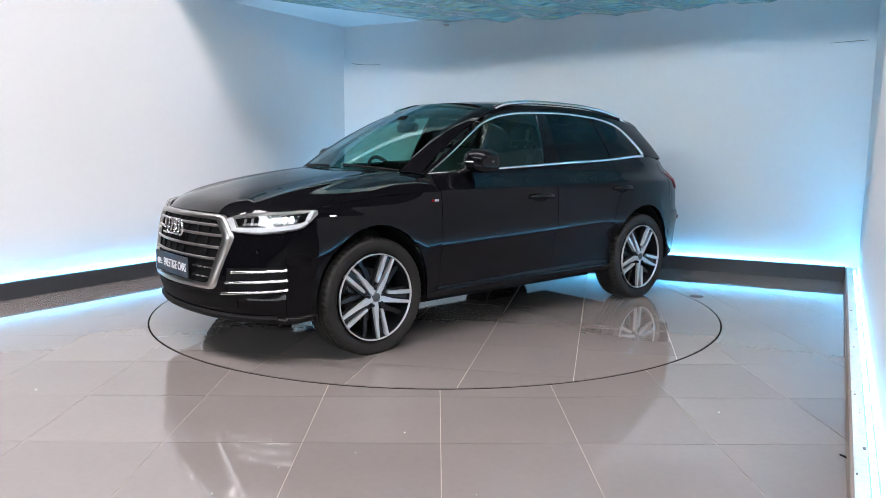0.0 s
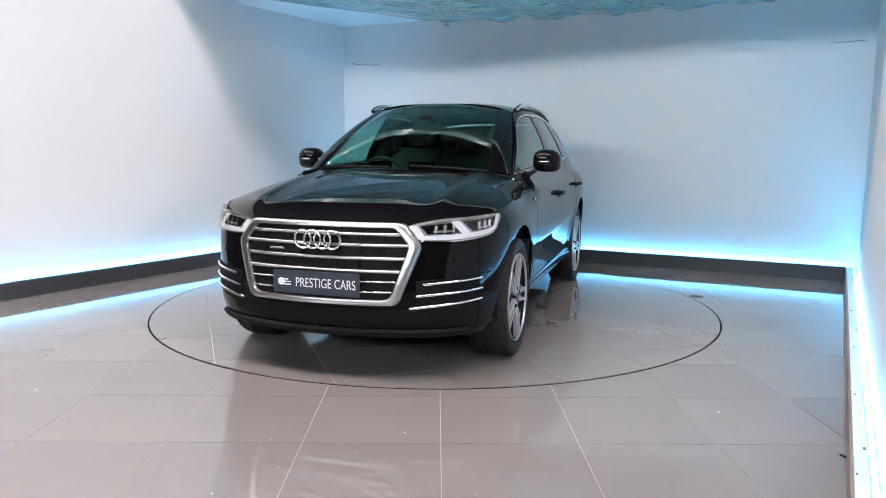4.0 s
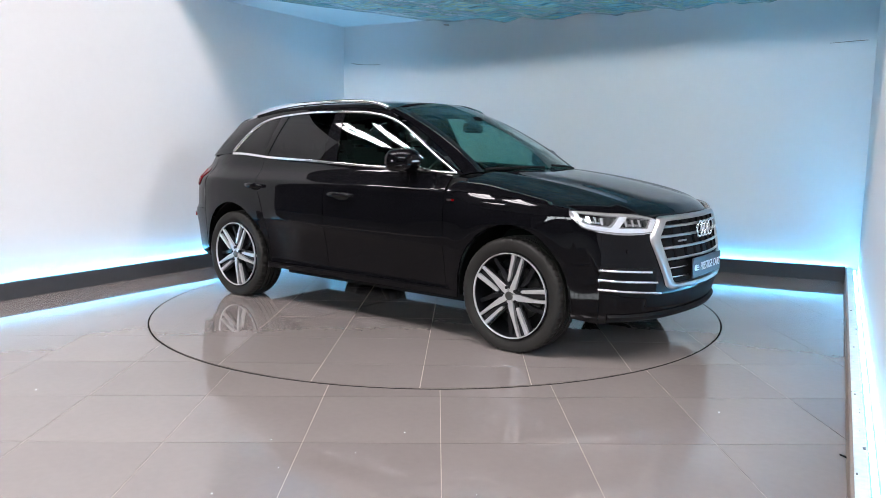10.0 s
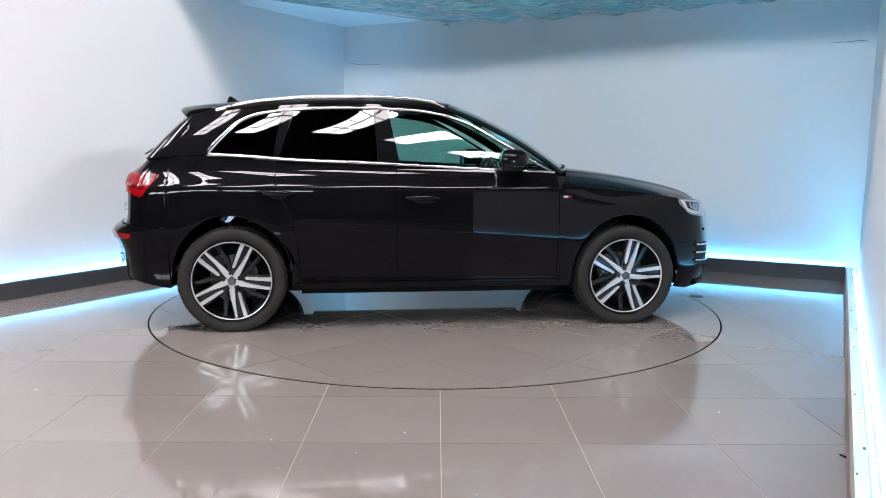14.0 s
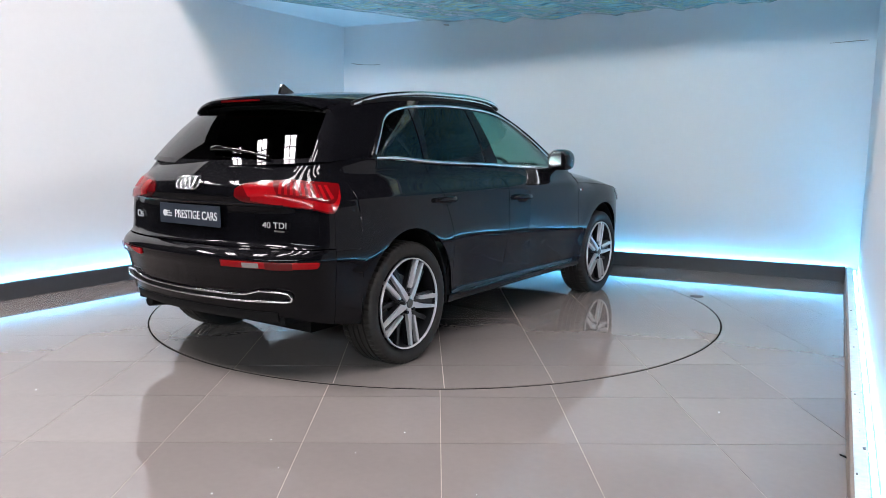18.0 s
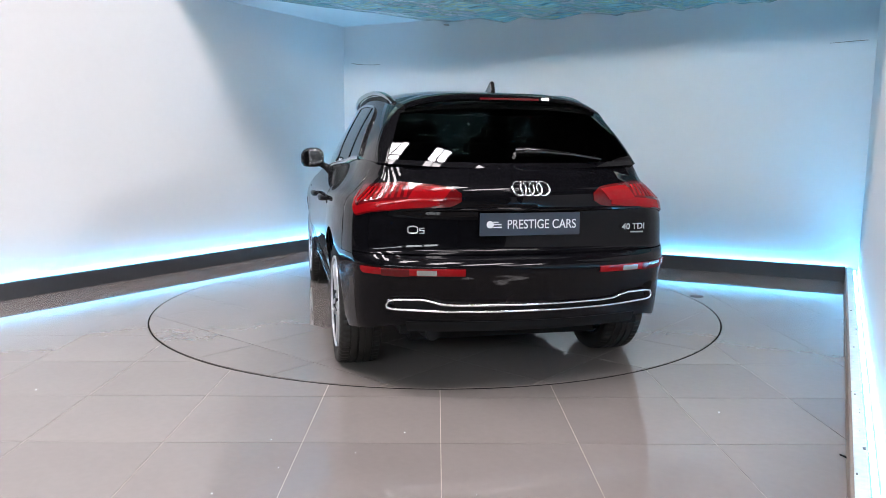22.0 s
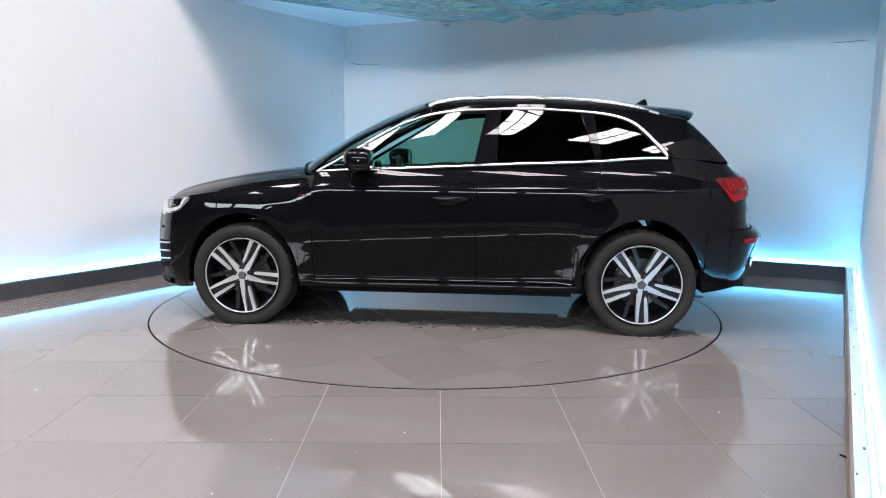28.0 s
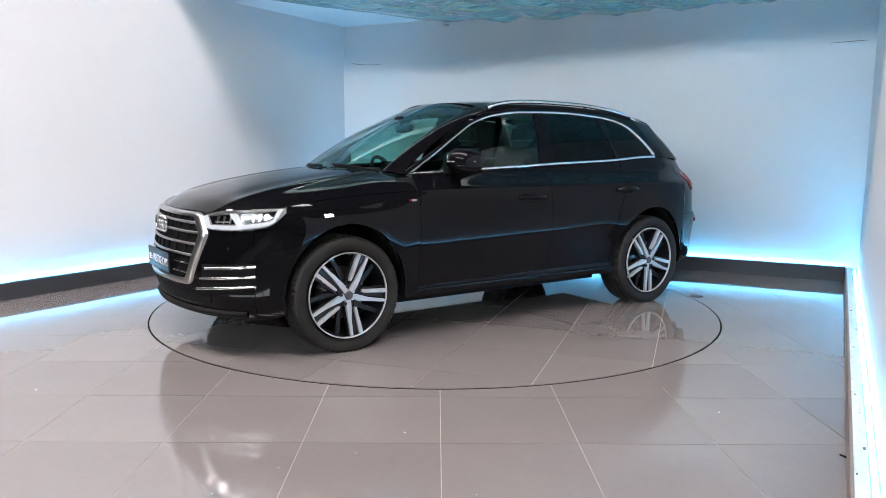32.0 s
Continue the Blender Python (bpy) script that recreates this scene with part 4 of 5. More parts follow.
def skin_patch(name, us, lo, hi, rows, material, parent, label="", proud=0.004, thick=0.008, s=1):
    z = lo[:, None] + (hi - lo)[:, None] * np.linspace(0, 1, rows)
    u = us[:, None] + 0 * z
    return sheet(name, skin(u if s > 0 else -u, z, proud), material, parent, label, thick=thick)


def lamp_piece(name, frame_of, quad, material, parent, proud, s, label="", n=12, m=4, thick=0.004):
    """A piece on a lamp from four corners (k, v): k along the lamp, v up its height."""
    flo, fhi, u0, u1 = frame_of
    q = np.array(quad, float)
    a, b = np.linspace(0, 1, n)[:, None], np.linspace(0, 1, m)[None, :]
    k = (1 - a) * ((1 - b) * q[0, 0] + b * q[3, 0]) + a * ((1 - b) * q[1, 0] + b * q[2, 0])
    v = (1 - a) * ((1 - b) * q[0, 1] + b * q[3, 1]) + a * ((1 - b) * q[1, 1] + b * q[2, 1])
    u = u0 + (u1 - u0) * k
    z = flo(u) + (fhi(u) - flo(u)) * v
    return sheet(name, skin(u if s > 0 else -u, z, proud), material, parent, label, thick=thick)


HEAD = ruled([(float(u_fy(.485)), .806, .858), (float(u_fy(.56)), .780, .878), (float(u_fy(.70)), .776, .900), (float(u_x(1.98)), .794, .911), (float(u_x(1.90)), .812, .917), (float(u_x(1.805)), .893, .918)])
TAIL = ruled([(float(u_ry(.375)), 1.012, 1.052), (float(u_ry(.43)), .986, 1.083), (float(u_ry(.60)), .974, 1.100), (float(u_ry(.72)), .966, 1.107), (float(u_x(-2.10)), .950, 1.100),
              (float(u_x(-2.01)), .930, 1.094), (float(u_x(-1.915)), 1.070, 1.086)])
for s in (1, -1):
    us = np.linspace(HEAD[2], HEAD[3], 40)
    head = skin_patch("headlight", us, HEAD[0](us), HEAD[1](us), 10, M_CLEARLAMP, car, "clear headlight with white daytime strips", 0.002, 0.02, s)
    for quad in (((.11, .10), (.90, .10), (.90, .30), (.09, .30)), ((.10, .22), (.17, .22), (.10, .90), (.02, .90)),
                 ((.52, .26), (.60, .26), (.50, .86), (.41, .86)), ((.87, .26), (.925, .26), (.98, .92), (.93, .92))):
        lamp_piece("daytime_strip", HEAD, quad, M_LAMPLIGHT, head, 0.007, s, "white daytime lamp strip")
    lamp_piece("lamp_rail", HEAD, ((.05, .88), (.96, .88), (.97, .97), (.04, .97)), M_SATIN, head, 0.0065, s, "satin rail along the lamp's top")
    lamp_piece("lamp_rail", HEAD, ((.05, .005), (.93, .005), (.93, .045), (.05, .045)), M_CHROME, head, 0.007, s, "bright rail at the lamp's foot")
    lamp_piece("inner_block", HEAD, ((.0, .08), (.075, .08), (.02, .70), (.0, .70)), M_GLOSS, head, 0.0066, s, "dark block at the lamp's inner end", n=5)
    for quad in (((.19, .36), (.50, .36), (.41, .80), (.13, .80)), ((.62, .36), (.87, .36), (.915, .82), (.53, .82))):
        cell = lamp_piece("lamp_cell", HEAD, quad, M_GLOSS, head, 0.005, s, "dark lamp cell")
        q0, q1 = quad[0][0] + 0.03, quad[1][0] - 0.03
        for i in range(3):
            k = q0 + (q1 - q0) * (i + 0.4) / 3
            lamp_piece("lamp_fin", HEAD, ((k, .40), (k + .018, .40), (k + .035, .74), (k + .005, .74)), M_CHROME if quad[0][0] > .5 else M_SATIN, cell, 0.0065, s, n=4)
        lamp_piece("cell_lens", HEAD, ((q0 + .02, .42), (q1 - .04, .42), (q1 - .03, .52), (q0 + .02, .52)), M_CLEARLAMP, cell, 0.0062, s, "grey projector lens", n=6)
    lamp_piece("lamp_lens", HEAD, ((0, 0), (1, 0), (1, 1), (0, 1)), M_LENS, head, 0.012, s, "clear headlight cover", n=40, m=10, thick=0.003)
    us = np.linspace(TAIL[2], TAIL[3], 44)
    tail = skin_patch("tail_light", us, TAIL[0](us), TAIL[1](us), 12, M_DEEPRED, car, "bright red tail light", 0.006, 0.02, s)
    lamp_piece("light_band", TAIL, ((.02, .06), (.70, .03), (.70, .40), (.02, .30)), M_RED, tail, 0.010, s, "glossy red light band", n=26, m=6)
    lamp_piece("light_band", TAIL, ((.60, .40), (.86, .30), (.93, .90), (.66, .92)), M_RED, tail, 0.010, s, "glossy red light band", n=12, m=6)
    lamp_piece("light_band", TAIL, ((.70, .03), (.84, .10), (.84, .36), (.70, .40)), M_RED, tail, 0.0095, s, "glossy red light band", n=8, m=4)
    for k in np.linspace(.10, .56, 9):
        lamp_piece("lamp_rib", TAIL, ((k, .46), (k + .028, .46), (k + .040, .90), (k + .012, .90)), M_RED, tail, 0.009, s, "red lamp rib", n=3)
    # lower reflectors with a clear reversing lamp
    us = np.linspace(float(u_ry(.36)), float(u_x(-2.085)), 36)
    lo = np.interp(us, [us[0], us[0] + .05, us[-1] - .06, us[-1]], [.664, .634, .628, .648])
    hi = np.interp(us, [us[0], us[0] + .05, us[-1] - .04, us[-1]], [.680, .694, .702, .682])
    refl = skin_patch("rear_reflector", us, lo, hi, 5, M_RED, car, "long red lower reflector", 0.009, 0.016, s)
    us = np.linspace(float(u_ry(.50)), float(u_ry(.595)), 5)[::-1]
    us = np.sort(us)
    ud = np.sort(np.linspace(float(u_ry(.63)), float(u_ry(.76)), 7))
    skin_patch("reflector_inset", ud, .643 + 0 * ud, .684 + 0 * ud, 3, M_DEEPRED, refl, "darker red reflector inset", 0.011, 0.005, s)
    skin_patch("reversing_lamp", us, .650 + 0 * us, .676 + 0 * us, 3, M_CLEARLAMP, refl, "clear reversing lamp", 0.0115, 0.006, s)

# ---- nose: grille in its silver frame ----
def nose_at(y, z, proud=0.0):
    p = skin(float(u_fy(abs(y))), z, proud)
    return np.array([p[0], y, z])


def hexagon(pts, n=14, cut=0.16):
    """A closed outline through corner points, with rounded corners."""
    p = [np.array(q, float) for q in pts]
    out = []
    for i in range(len(p)):
        a, b, c = p[i - 1], p[i], p[(i + 1) % len(p)]
        i0 = b + (a - b) * min(cut, 0.045 / np.linalg.norm(a - b))
        i1 = b + (c - b) * min(cut, 0.045 / np.linalg.norm(c - b))
        for t in np.linspace(0, 1, 6):
            out.append((1 - t) ** 2 * i0 + 2 * t * (1 - t) * b + t * t * i1)
        nxt = c + (b - c) * min(cut, 0.045 / np.linalg.norm(c - b))
        for t in np.linspace(0, 1, n + 2)[1:-1]:
            out.append(i1 + (nxt - i1) * t)
    return np.array(out)


G_OUT = [(-.462, .878), (.462, .878), (.558, .752), (.448, .436), (-.448, .436), (-.558, .752)]
G_IN = [(-.412, .848), (.412, .848), (.494, .752), (.405, .470), (-.405, .470), (-.494, .752)]
grille = new("grille")
grille.parent = car
grille["label"] = "black grille in a broad satin silver frame"
fo, fi = hexagon(G_OUT), hexagon(G_IN)
n = len(fo)
rings = []
for k, pr in ((0, -0.01), (0, 0.014), (.10, .022), (.5, .026), (.88, .022), (1, .012), (1, -.004)):
    rings.append([nose_at(*(fo[i] + (fi[i] - fo[i]) * k), pr) for i in range(n)])
g = np.array(rings)
verts = g.reshape(-1, 3)
faces = [(a * n + i, a * n + (i + 1) % n, (a + 1) * n + (i + 1) % n, (a + 1) * n + i) for a in range(len(rings) - 1) for i in range(n)]
hang(new("grille_frame", mesh_of("grille_frame", verts, faces, M_SATIN, sharp=50)), grille, "broad satin silver grille frame")


def grille_half(z):
    return float(np.interp(z, [.470, .752, .848], [.405, .494, .412]))


zz = np.linspace(.462, .856, 14)
g = np.array([[nose_at(w * (grille_half(z) + 0.01), z, 0.004) for w in np.linspace(-1, 1, 31)] for z in zz])
sheet("grille_back", g, M_BLACK, grille, "matt black grille recess", thick=0.01)


def bar_on_nose(name, y0, y1, z0, z1, rad, proud, material, parent, label="", squash=0.9, n=24):
    pts = [nose_at(y0 + (y1 - y0) * t, z0 + (z1 - z0) * t, proud) for t in np.linspace(0, 1, n)]
    return tube(name, pts, rad, material, parent, label, squash=squash)


for z in (.815, .757, .688, .620):
    h = grille_half(z)
    bar_on_nose("grille_bar", -h, h, z, z, 0.0090, 0.014, M_SATIN, grille, "silver grille bar")
for z in (.565, .510):
    for s in (1, -1):
        bar_on_nose("grille_bar", s * .24, s * grille_half(z), z, z, 0.0045, 0.012, M_CHROME, grille, "silver grille bar", n=10)
for y in (-.36, -.235, -.11, 0.0, .11, .235, .36):
    pts = [nose_at(y, z, 0.007) for z in np.linspace(.60, .846 if abs(y) < .4 else .8, 10)]
    tube("grille_slat", pts, 0.009, M_BLACK, grille, "dark upright grille slat", squash=0.8)
    pts = [nose_at(y, z, 0.011) for z in np.linspace(.757, .846 if abs(y) < .4 else .8, 10)]
    tube("grille_slat", pts, 0.0040, M_LAMPDARK, grille, "slim dark upright slat", squash=1.0)
bar_on_nose("grille_badge", -.315, -.225, .722, .722, 0.006, 0.014, M_SATIN, grille, "small silver badge bar", n=4)


def rings_emblem(parent, x, z, r, step, tube_r, face):
    made = []
    for k in range(4):
        y = (k - 1.5) * step
        pts = [((x if face > 0 else float(tail_at(y + r * math.cos(w), z + r * math.sin(w), 0.017)[0])) + (0.001 if k % 2 else 0), y + r * math.cos(w), z + r * math.sin(w)) for w in np.linspace(0, 2 * math.pi, 40, endpoint=False)]
        made.append(tube("emblem_ring", pts, tube_r, M_CHROME, parent, "silver emblem ring", closed=True, ring=8, axis=(1, 0, 0)))
    return made


def lay(ob_name, text, size, m, material, parent, extrude=0.0015, label=""):
    """Raised lettering in the built-in font, turned into a mesh."""
    cu = bpy.data.curves.new("letters", "FONT")
    cu.body, cu.size, cu.extrude, cu.align_x, cu.align_y = text, size, extrude, "LEFT", "BOTTOM_BASELINE"
    tmp = bpy.data.objects.new("letters", cu)
    scene.collection.objects.link(tmp)
    dg = bpy.context.evaluated_depsgraph_get()
    me = bpy.data.meshes.new_from_object(tmp.evaluated_get(dg))
    bpy.data.objects.remove(tmp)
    w = max(v.co.x for v in me.vertices) - min(v.co.x for v in me.vertices)
    return me, w


def show_plate(x, z, half, high, face):
    """A slate show plate; face is 1 on the nose, -1 on the tail."""
    plate = box("show_plate", (0.008, 2 * half, high), (x, 0, z), M_PLATE, car, "slate blue show plate with white lettering", bevel=0.003)
    turn = Matrix(((0, 0, face, 0), (face, 0, 0, 0), (0, 1, 0, 0), (0, 0, 0, 1)))
    me, w = lay("lettering", "PRESTIGE CARS", high * 0.56, None, M_LETTER, plate)
    want = half * 2 * 0.685
    place = Matrix.Translation((x + face * 0.0045, -face * half * 0.47, z - high * 0.19)) @ turn @ Matrix.Diagonal((want / w, 1.02, 1, 1))
    me.transform(place)
    me.materials.clear()
    me.materials.append(M_LETTER)
    hang(new("lettering", me), plate, "white capital lettering")
    bm = bmesh.new()
    bmesh.ops.create_cone(bm, segments=24, cap_ends=True, radius1=high * 0.16, radius2=high * 0.16, depth=0.003, matrix=Matrix.Translation((x + face * 0.005, -face * half * 0.80, z)) @ Matrix.Rotation(radians(90), 4, "Y"))
    part("mark", bm, M_LETTER, plate, "white round mark")
    for k, (dz, w0) in enumerate(((0.10, 0.10), (0.0, 0.16), (-0.12, 0.17))):
        box("mark_bar", (0.003, half * w0, high * 0.05), (x + face * 0.005, -face * half * (0.70 - w0 / 2 + 0.04), z + dz * high), M_LETTER, plate, "white bar", bevel=0)
    return plate


show_plate(2.322, .548, .258, .128, 1)
rings_emblem(grille, 2.296, .783, .0485, .0585, .0070, 1)
box("emblem_base", (0.012, 0.20, 0.030), (2.276, 0, .783), M_BLACK, grille, bevel=0.004)

# lower intake, side intakes with bright blades, lip
us = np.linspace(-float(u_fy(.60)), float(u_fy(.60)), 41)
skin_patch("lower_intake", us, .318 + 0.018 * (np.abs(us) / .6) ** 2, .412 + 0 * us, 6, M_BLACK, car, "matt black lower intake", 0.003, 0.008)
us = np.linspace(-float(u_fy(.80)), float(u_fy(.80)), 51)
z = np.array([.250, .262, .285, .300])[None, :] + 0 * us[:, None]
pr = np.array([.012, .028, .026, .004])[None, :]
sheet("front_lip", skin(us[:, None] + 0 * z, z, pr), M_BLACK, car, "black front lip", thick=0.01)
for s in (1, -1):
    us = np.linspace(float(u_fy(.535)), float(u_fy(.80)) + 0.06, 24)
    k = (us - us[0]) / (us[-1] - us[0])
    intake = skin_patch("side_intake", us, .385 + .05 * k, .572 + .02 * k, 6, M_BLACK, car, "black side intake with bright blades", 0.003, 0.008, s)
    for z0, z1, y0 in ((.551, .575, .575), (.487, .516, .535), (.420, .459, .505)):
        ua, ub = float(u_fy(y0)), float(u_fy(.80)) + 0.07
        pts = [skin(s * (ua + (ub - ua) * t), z0 + (z1 - z0) * t ** 0.9, 0.012) for t in np.linspace(0, 1, 20)]
        tube("blade", pts, 0.0075, M_CHROME, intake, "bright horizontal blade", squash=0.8)
    # washer cover and small sensors
    p = skin(s * float(u_fy(.72)), .68, 0.001)
    bm = bmesh.new()
    bmesh.ops.create_cone(bm, segments=16, cap_ends=True, radius1=0.011, radius2=0.010, depth=0.006, matrix=Matrix.Translation(p) @ Matrix.Rotation(radians(90), 4, "Y") @ Matrix.Rotation(radians(35 * s), 4, "X"))
    part("parking_sensor", bm, M_GLOSS, car)

# ---- tail: emblem, plate, badges, trim round the lower insert, wiper ----
def tail_at(y, z, proud=0.0):
    p = skin(float(u_ry(abs(y))), z, proud)
    return np.array([p[0], y, z])


rings_emblem(tailgate, float(tail_at(0, 1.077, 0.020)[0]), 1.077, .0350, .0425, .0042, -1)
show_plate(float(tail_at(0, .90, 0.012)[0]), .896, .270, .116, -1)
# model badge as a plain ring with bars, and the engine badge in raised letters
pts = [tail_at(.598 + .024 * math.copysign(abs(math.cos(w)) ** 0.6, math.cos(w)), .868 + .017 * math.copysign(abs(math.sin(w)) ** 0.6, math.sin(w)), 0.005) for w in np.linspace(0, 2 * math.pi, 28, endpoint=False)]
tube("badge_ring", pts, 0.0034, M_ALLOY, tailgate, "small silver badge ring", closed=True, axis=(1, 0, 0))
for dy, dz, w, h in ((.586, -.018, .022, .005), (.553, .008, .026, .005), (.553, -.003, .026, .005), (.553, -.017, .026, .005), (.563, .003, .006, .014), (.543, -.010, .006, .014)):
    box("badge_bar", (0.005, w, h), tail_at(dy, .868 + dz, 0.005), M_ALLOY, tailgate, "small silver badge bar", bevel=0.001)
me, w = lay("engine_badge", "40 TDI", 0.046, None, M_CHROME, tailgate)
p = tail_at(-.540, .852, 0.010)
q = tail_at(-.700, .852, 0.010)
lean = math.atan2(q[0] - p[0], abs(q[1] - p[1]))
me.transform(Matrix.Translation(p) @ Matrix.Rotation(lean, 4, "Z") @ Matrix(((0, 0, -1, 0), (-1, 0, 0, 0), (0, 1, 0, 0), (0, 0, 0, 1))) @ Matrix.Diagonal((0.150 / w, 1, 1, 1)))
me.materials.clear()
me.materials.append(M_ALLOY)
hang(new("engine_badge", me), tailgate, "raised silver engine badge")
box("badge_bar", (0.004, .075, .008), tail_at(-.640, .836, 0.005), M_SATIN, tailgate, "small silver badge bar", bevel=0.001)
top_l = [(.735, .492), (.722, .512), (.68, .520), (.56, .521), (.52, .512), (.47, .496), (.40, .491), (.2, .489), (0, .488)]
bot_l = [(0, .455), (.2, .455), (.45, .458), (.6, .464), (.70, .468), (.73, .474)]
loop = [(y, z) for y, z in top_l] + [(-y, z) for y, z in top_l[::-1][1:]] + [(-y, z) for y, z in bot_l[::-1]] + [(y, z) for y, z in bot_l[1:]]
dense = []
for i in range(len(loop)):
    a, b = np.array(loop[i]), np.array(loop[(i + 1) % len(loop)])
    for t in np.linspace(0, 1, 5, endpoint=False):
        dense.append(a + (b - a) * t)
tube("bumper_trim", [tail_at(y, z, 0.010) for y, z in dense], 0.0062, M_CHROME, car, "bright trim loop round the lower insert", closed=True, axis=(1, 0, 0))
us = np.linspace(float(u_ry(.72)), 2 * ARC_END - float(u_ry(.72)), 60)
zt = np.interp(np.minimum(us, 2 * ARC_END - us), [u_ry(.72), u_ry(.55), u_ry(.46), ARC_END], [.510, .518, .493, .486])
zb = np.interp(np.minimum(us, 2 * ARC_END - us), [u_ry(.72), u_ry(.46), ARC_END], [.474, .460, .457])
skin_patch("bumper_insert", us, zb, zt, 4, M_BLACK, car, "matt black lower insert", 0.003, 0.01)
us = np.linspace(float(u_ry(.66)), 2 * ARC_END - float(u_ry(.66)), 60)
skin_patch("diffuser", us, .345 + 0 * us, .400 + 0 * us, 5, M_BLACK, car, "matt black rear diffuser", 0.006, 0.02)
# shut lines of the tailgate read as dark grooves: a lip above the plate
us = np.linspace(float(u_ry(.70)), 2 * ARC_END - float(u_ry(.70)), 60)
z = np.array([.958, .964, .972, .980])[None, :] + 0 * us[:, None]
sheet("tailgate_lip", skin(us[:, None] + 0 * z, z, np.array([.001, .012, .014, .001])[None, :]), M_PAINT, tailgate, thick=0.006)
wip = [(-2.055, .02, 1.262), (-2.070, -.04, 1.268), (-2.068, -.15, 1.262), (-2.066, -.30, 1.248), (-2.062, -.46, 1.224)]
tube("rear_wiper", wip, [.020, .020, .015, .009, .007], M_GLOSS, car, "black rear wiper", ring=8)

# ---- mirrors, handles, rails, aerial, badges, front wipers ----
for s in (1, -1):
    bm = bmesh.new()
    bmesh.ops.create_uvsphere(bm, u_segments=32, v_segments=20, radius=1)
    for v in bm.verts:
        p = v.co.copy()
        q = Vector([math.copysign(abs(c) ** 0.72, c) for c in p])
        x, y, z = q.x * 0.110, q.y * 0.098, q.z * 0.082
        if x < -0.075:
            x = -0.075 + (x + 0.075) * 0.10
        z += 0.10 * (-y) * 0.25 - 0.012 * (y / 0.115) ** 2
        x -= 0.30 * y if y > 0 else 0.06 * y
        v.co = (0.545 + x, s * (0.945 + y), 1.196 + z)
    mirror = part("door_mirror", bm, M_PAINT, car, "gloss black door mirror", smooth=True, sharp=60)
    bm = bmesh.new()
    bmesh.ops.create_uvsphere(bm, u_segments=24, v_segments=12, radius=1)
    for v in bm.verts:
        c = v.co
        v.co = (0.462 + c.x * 0.004 - 0.2 * abs(c.y) * 0.02, s * (0.940 + math.copysign(abs(c.y) ** 0.7, c.y) * 0.078), 1.197 + math.copysign(abs(c.z) ** 0.7, c.z) * 0.060)
    part("mirror_glass", bm, M_CHROME, mirror, "mirror glass", smooth=True)
    tube("mirror_foot", [(0.60, s * 0.775, 1.105), (0.60, s * 0.82, 1.112), (0.585, s * 0.865, 1.135), (0.575, s * 0.90, 1.160)], [.030, .030, .026, .022], M_GLOSS, mirror, "black mirror foot", ring=10, squash=1.3)
    pts = [(0.545 + 0.112 * math.cos(w) - 0.03 * max(0, math.sin(w)), s * (0.940 + 0.100 * math.sin(w)), 1.190) for w in np.linspace(-1.2, 1.5, 18)]
    tube("mirror_indicator", pts, 0.004, M_LAMPLIGHT, mirror, "thin clear indicator strip")
    for xa, xb, zc, door in ((-1.195, -.975, .963, rear_doors[0 if s > 0 else 1]), (-.212, .036, .930, front_doors[0 if s > 0 else 1])):
        n = 15
        pts, rad = [], []
        for i, t in enumerate(np.linspace(0, 1, n)):
            x = xa + (xb - xa) * t
            out = 0.004 + 0.042 * math.sin(math.pi * t) ** 0.45
            p = skin(s * float(u_x(x)), zc + 0.004 * math.sin(math.pi * t), out)
            pts.append(p)
            rad.append(0.011 + 0.010 * math.sin(math.pi * t) ** 0.6)
        tube("door_handle", pts, rad, M_PAINT, door, "gloss black door handle", ring=10, squash=0.7)
        us = u_x(np.linspace(xb - 0.03, xa + 0.05, 14))
        k = np.linspace(-1, 1, 14)
        hgt = 0.030 * np.sqrt(np.clip(1 - k**2, 0.01, 1))
        skin_patch("handle_recess", us, zc - 0.008 - hgt, zc - 0.008 + hgt, 5, M_BLACK, door, "dark hollow behind the handle", 0.002, 0.004, s)
    rail = [(-1.53, .586, 1.530), (-1.46, .592, 1.552), (-1.36, .598, 1.578), (-1.2, .606, 1.604), (-.82, .616, 1.634), (-.41, .618, 1.640), (-.15, .616, 1.630), (-.02, .614, 1.614), (.05, .610, 1.597), (.09, .604, 1.578)]
    f = [table([(i, p[c]) for i, p in enumerate(rail)]) for c in range(3)]
    pts = [(float(f[0](k)), s * float(f[1](k)), float(f[2](k)) - 0.001) for k in np.linspace(0, 9, 60)]
    roof_rail = tube("roof_rail", pts, 0.0165, M_CHROME, car, "satin silver roof rail", ring=10, squash=1.1)
    pts = [(x, s * float(1.03 * roof_y(x) - 0.004), float(roof_z(x)) + 0.010) for x in np.linspace(-1.46, .06, 30)]
    tube("rail_foot", pts, 0.013, M_BLACK, roof_rail, "black strip under the rail", squash=0.7)
    p = skin(s * float(u_x(.942)), .942, 0.003)
    for dx, w, mat in ((0.022, 0.020, M_RED), (-0.008, 0.036, M_CHROME)):
        box("wing_badge", (w, 0.004, 0.014), (p[0] + dx, p[1], p[2]), mat, car, "small silver and red wing badge", bevel=0.001)
fin = [(-1.56, 1.595), (-1.40, 1.604), (-1.43, 1.618), (-1.475, 1.640), (-1.515, 1.668), (-1.535, 1.672), (-1.545, 1.655), (-1.555, 1.62)]
o = prism("aerial_fin", fin, -0.012, 0.012, M_GLOSS, car, "black shark-fin aerial", bevel=0.005)
